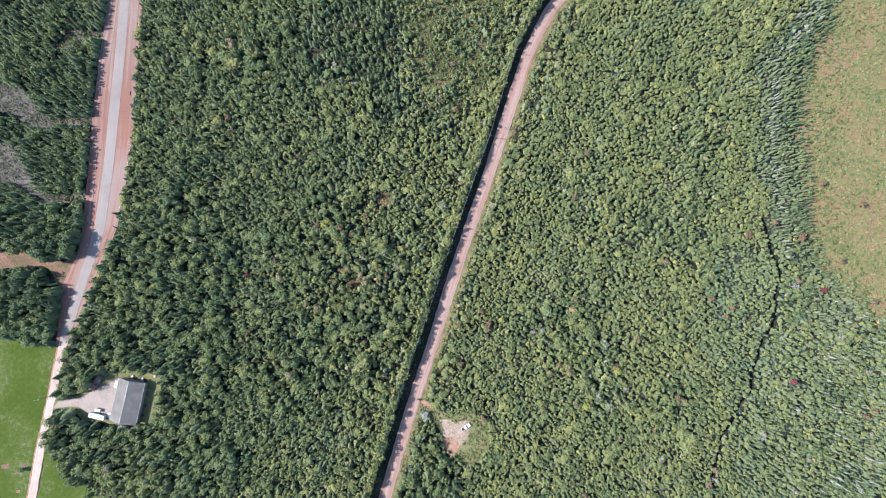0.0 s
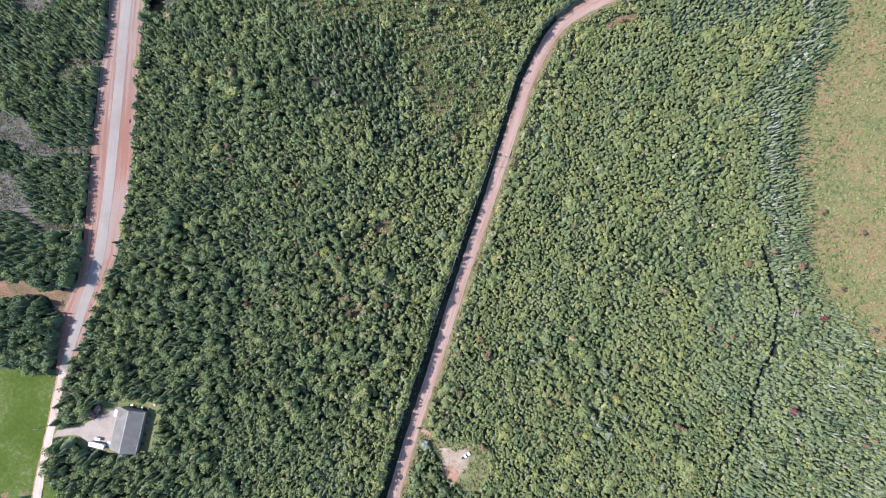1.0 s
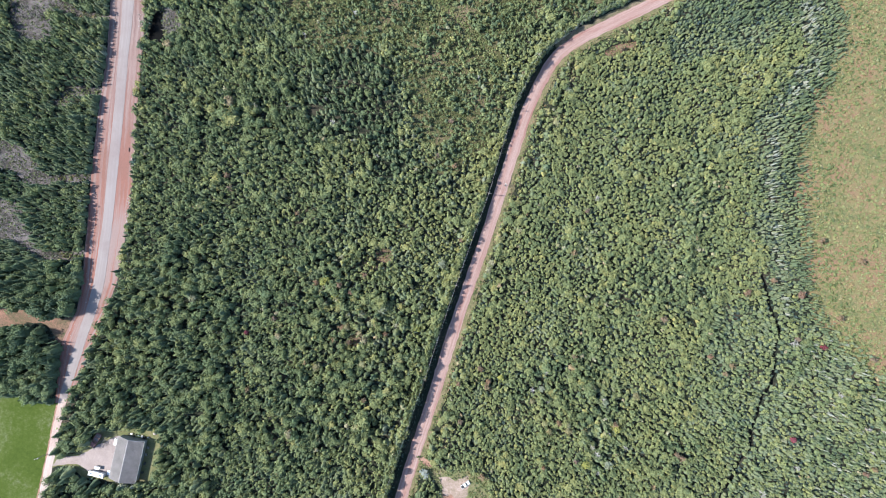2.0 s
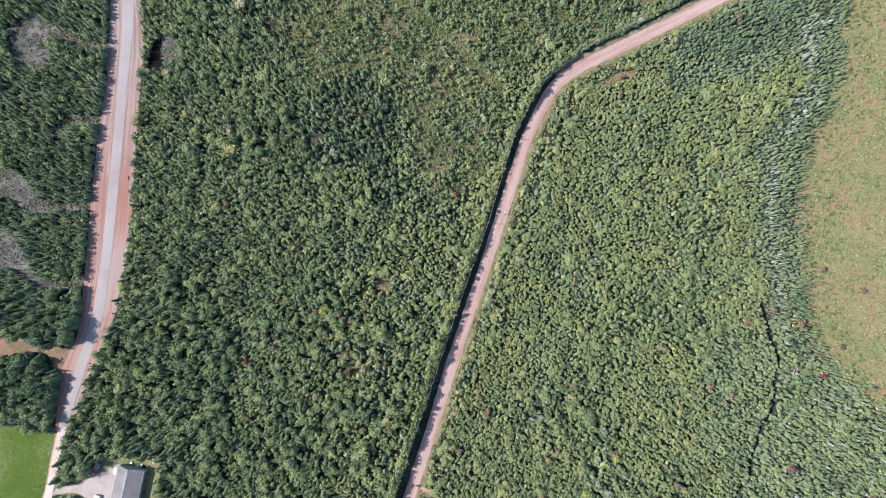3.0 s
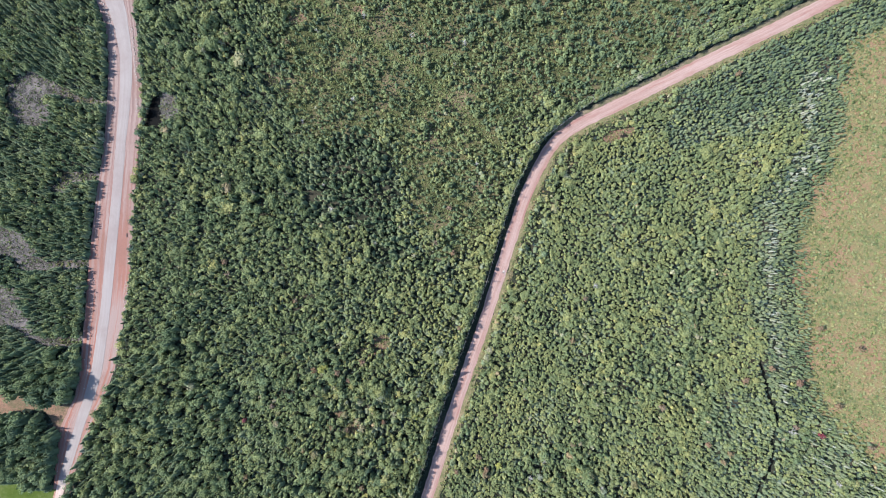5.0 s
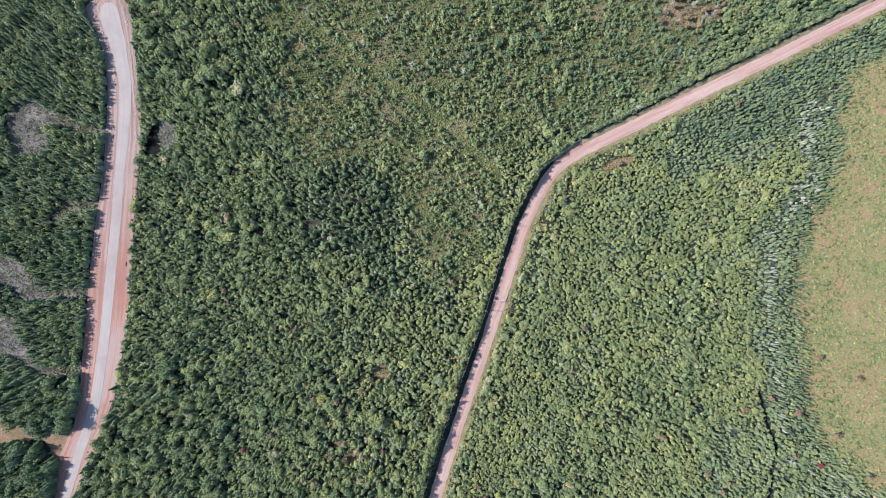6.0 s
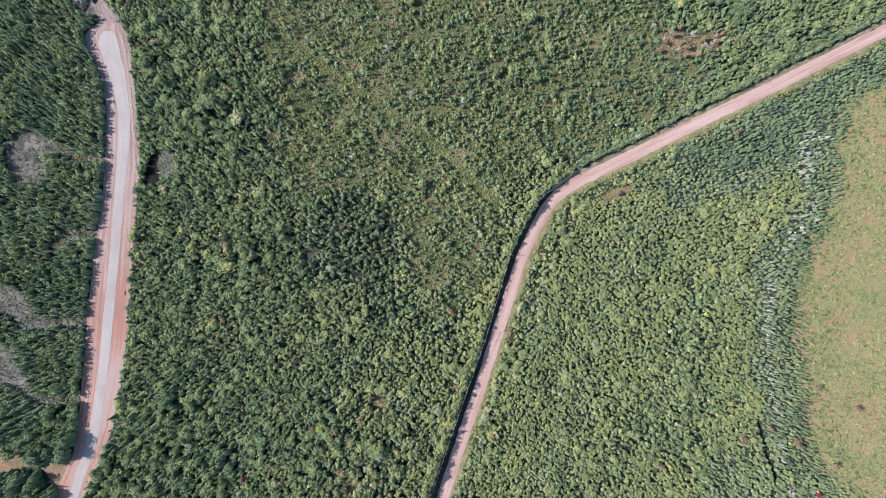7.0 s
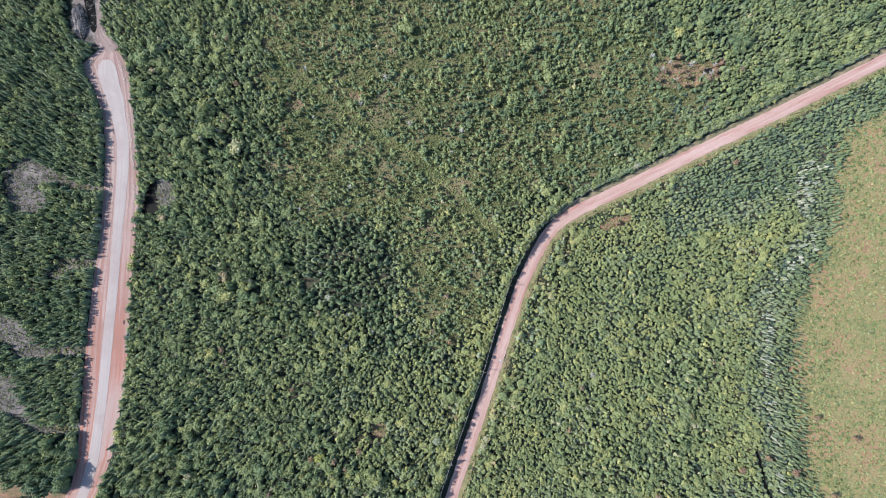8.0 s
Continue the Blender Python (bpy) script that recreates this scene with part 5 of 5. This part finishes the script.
for i, (x, y) in enumerate(SNAGS):
    s = 0.75 + 0.55 * ((i * 37) % 10) / 10
    m = pose(x, y, 0, 0, 0, 67 * i) @ Matrix.Scale(s, 4)
    if i < 4:
        forms[i].matrix_basis = m
    else:
        f = forms[i % 4]
        copy_thing(f, m @ Matrix.Diagonal((1 / f.scale.x, 1 / f.scale.y, 1 / f.scale.z, 1)))

# trees that turned early
crimson = [tree_kind("maple_tree", broadleaf_form(80 + k, 48, True, 6, 0.75), CRIMSON, "small crimson maple in early autumn colour", "tree", "coloured maples") for k in range(2)]
rusty = [tree_kind("maple_tree", broadleaf_form(90 + k, 48, True, 6, 0.75), RUST, "rusty orange-brown turning tree", "tree", "turning trees") for k in range(3)]
RED_AT = [(-100.1, -2.9), (180.7, -9.9), (165.2, -54.3)]
RUST_AT = [(14.1, -20.2), (3.6, -27.6), (60.3, -14.7), (14.9, -72.6), (204.2, -68.8), (84.8, 137.5), (120, 210.5), (113.5, 216.5), (125.5, 206.4), (128.0, 214.0), (168.8, -6.0), (-50.0, -7.5),
           (127.0, -97.0), (124.0, -104.0), (200.0, -71.0), (189.0, 4.0), (-112.0, 106.8), (109.5, 213.0), (116.0, 220.0), (131.0, 209.0), (135.0, 213.0), (106.0, 209.0), (118.0, 213.0), (137.5, 217.0), (-57.2, -6.4), (157.5, 22.5), (171.0, 16.0)]
for k in range(42):
    x, y = (rng.uniform(25, 205), rng.uniform(-110, 60)) if k < 18 else (rng.uniform(-110, 150), rng.uniform(160, 250)) if k < 26 else (rng.uniform(-115, 35), rng.uniform(-58, 120))
    RUST_AT.append((float(x), float(y)))
d, side = off_line(np.array(RUST_AT), MAIN)
RUST_AT = [p for p, far_off in zip(RUST_AT, d) if far_off > 7]
for pool, places in ((crimson, RED_AT), (rusty, RUST_AT)):
    for i, (x, y) in enumerate(places):
        R = 1.2 + 0.5 * ((i * 53) % 10) / 10
        Hh = (6.0 if i % 3 else 6.6) + (0.8 if pool is crimson else 0)
        m = pose(x, y, 0, 0, 0, 71 * i) @ Matrix.Diagonal((R, R, Hh / 4, 1))
        if i < len(pool):
            pool[i].matrix_basis = m
        else:
            f = pool[i % len(pool)]
            copy_thing(f, m @ Matrix.Diagonal((1 / f.scale.x, 1 / f.scale.y, 1 / f.scale.z, 1)))
lone = SINGLE["broadleaf"][1]
m = pose(-211.0, -98.6, 0.05, 0, 0, 40) @ Matrix.Diagonal((1.5, 1.5, 0.9, 1))
lone = copy_thing(lone, m @ Matrix.Diagonal((1 / lone.scale.x, 1 / lone.scale.y, 1 / lone.scale.z, 1)))
lone["label"], lone["group"] = "small lone tree standing in the mown field", "field tree"

# a grey bush at the mouth of the clearing, and scrap beside the old truck
bush = tree_kind("bush", broadleaf_form(120, 50, True, 7, 0.7), foliage("grey_leaves", [(0.0, (0.16, 0.18, 0.16)), (1.0, (0.20, 0.22, 0.19))]), "rounded silvery grey bush at the mouth of the clearing", "bush")
bush.matrix_basis = pose(-13.2, -71.4, 0, 0, 0, 30) @ Matrix.Diagonal((2.6, 2.6, 1.0, 1))
P = np.c_[rng.normal(-171.8, 1.6, 60), rng.normal(-57.6, 1.3, 60)]
sticks(np.c_[P, rng.uniform(0.1, 0.8, 60)], 1.5, "scrap_heap", "heap of grey branches and scrap beside the old truck", GREYWOOD, 0.5, 8)
tagged(patch("bare_soil", [(-15.5, -64.2), (-12.0, -65.0), (-9.5, -68.6), (-11.0, -69.4), (-14.0, -67.4)], REDSOIL, 0.09, 0.3, 51), "bare tan soil where the clearing meets the road", "soil")
tagged(patch("bare_soil", [(-155.5, 138.6), (-152.0, 139.6), (-148.6, 141.4), (-149.4, 142.8), (-152.8, 141.4), (-155.6, 140.6)], REDSOIL, 0.10, 0.2, 52), "bare reddish soil path from the road into the hollow", "soil")

# large single crowns that stand out of the woods by their colour
def crowned(label, category_label, leaves, places, seed, size):
    pool = [tree_kind("broadleaf_tree", broadleaf_form(seed + k, 110, True, 8, 0.42), leaves, label, "tree", category_label) for k in range(2)]
    for i, (x, y) in enumerate(places):
        R = size * (0.82 + 0.36 * ((i * 37) % 10) / 10)
        m = pose(x, y, 0, 0, 0, 83 * i) @ Matrix.Diagonal((R, R, (6.2 + (i % 3) * 0.5) / 4, 1))
        if i < 2:
            pool[i].matrix_basis = m
        else:
            f = pool[i % 2]
            copy_thing(f, m @ Matrix.Diagonal((1 / f.scale.x, 1 / f.scale.y, 1 / f.scale.z, 1)))


crowned("tall yellow-green broadleaf tree above darker woods", "yellow-green trees", foliage("yellow_green_leaves", [(0.0, (0.190, 0.205, 0.060)), (1.0, (0.235, 0.232, 0.070))], 0.2, 0.4), [(24.5, -24.8), (65.1, -66.7), (80.2, -49.7), (-60.6, 23.4), (-56.4, 15.1), (-62.8, 21.8), (-16.3, -0.9)], 200, 2.1)
crowned("tall olive-brown broadleaf tree above green woods", "olive trees", foliage("olive_leaves", [(0.0, (0.145, 0.135, 0.072)), (1.0, (0.185, 0.168, 0.088))], 0.2, 0.4), [(39.5, -36.2), (68.7, -29.3), (47.6, -50.5), (64.5, -50.5), (57.1, -50.5), (89.9, -33.4), (60.1, -14.3), (-65.9, -19.4), (-50.8, -0.1)], 210, 1.9)
crowned("reddish brown turning tree above green woods", "brown trees", foliage("brown_leaves", [(0.0, (0.160, 0.095, 0.062)), (1.0, (0.185, 0.125, 0.078))], 0.2, 0.4), [(14.9, -20.7), (18.2, -26.7), (52.2, -46.5), (44.7, -68.1), (-66.2, 21.5), (-32.0, -3.6)], 220, 1.4)
crowned("pale grey-green broadleaf tree above darker woods", "pale trees", foliage("pale_leaves", [(0.0, (0.155, 0.180, 0.120)), (1.0, (0.195, 0.210, 0.150))], 0.2, 0.4), [(44.1, -30.2), (76.0, -66.7), (74.9, -36.9), (-14.9, 10.1), (-4.4, 30.9), (-33.4, 8.2)], 230, 2.0)
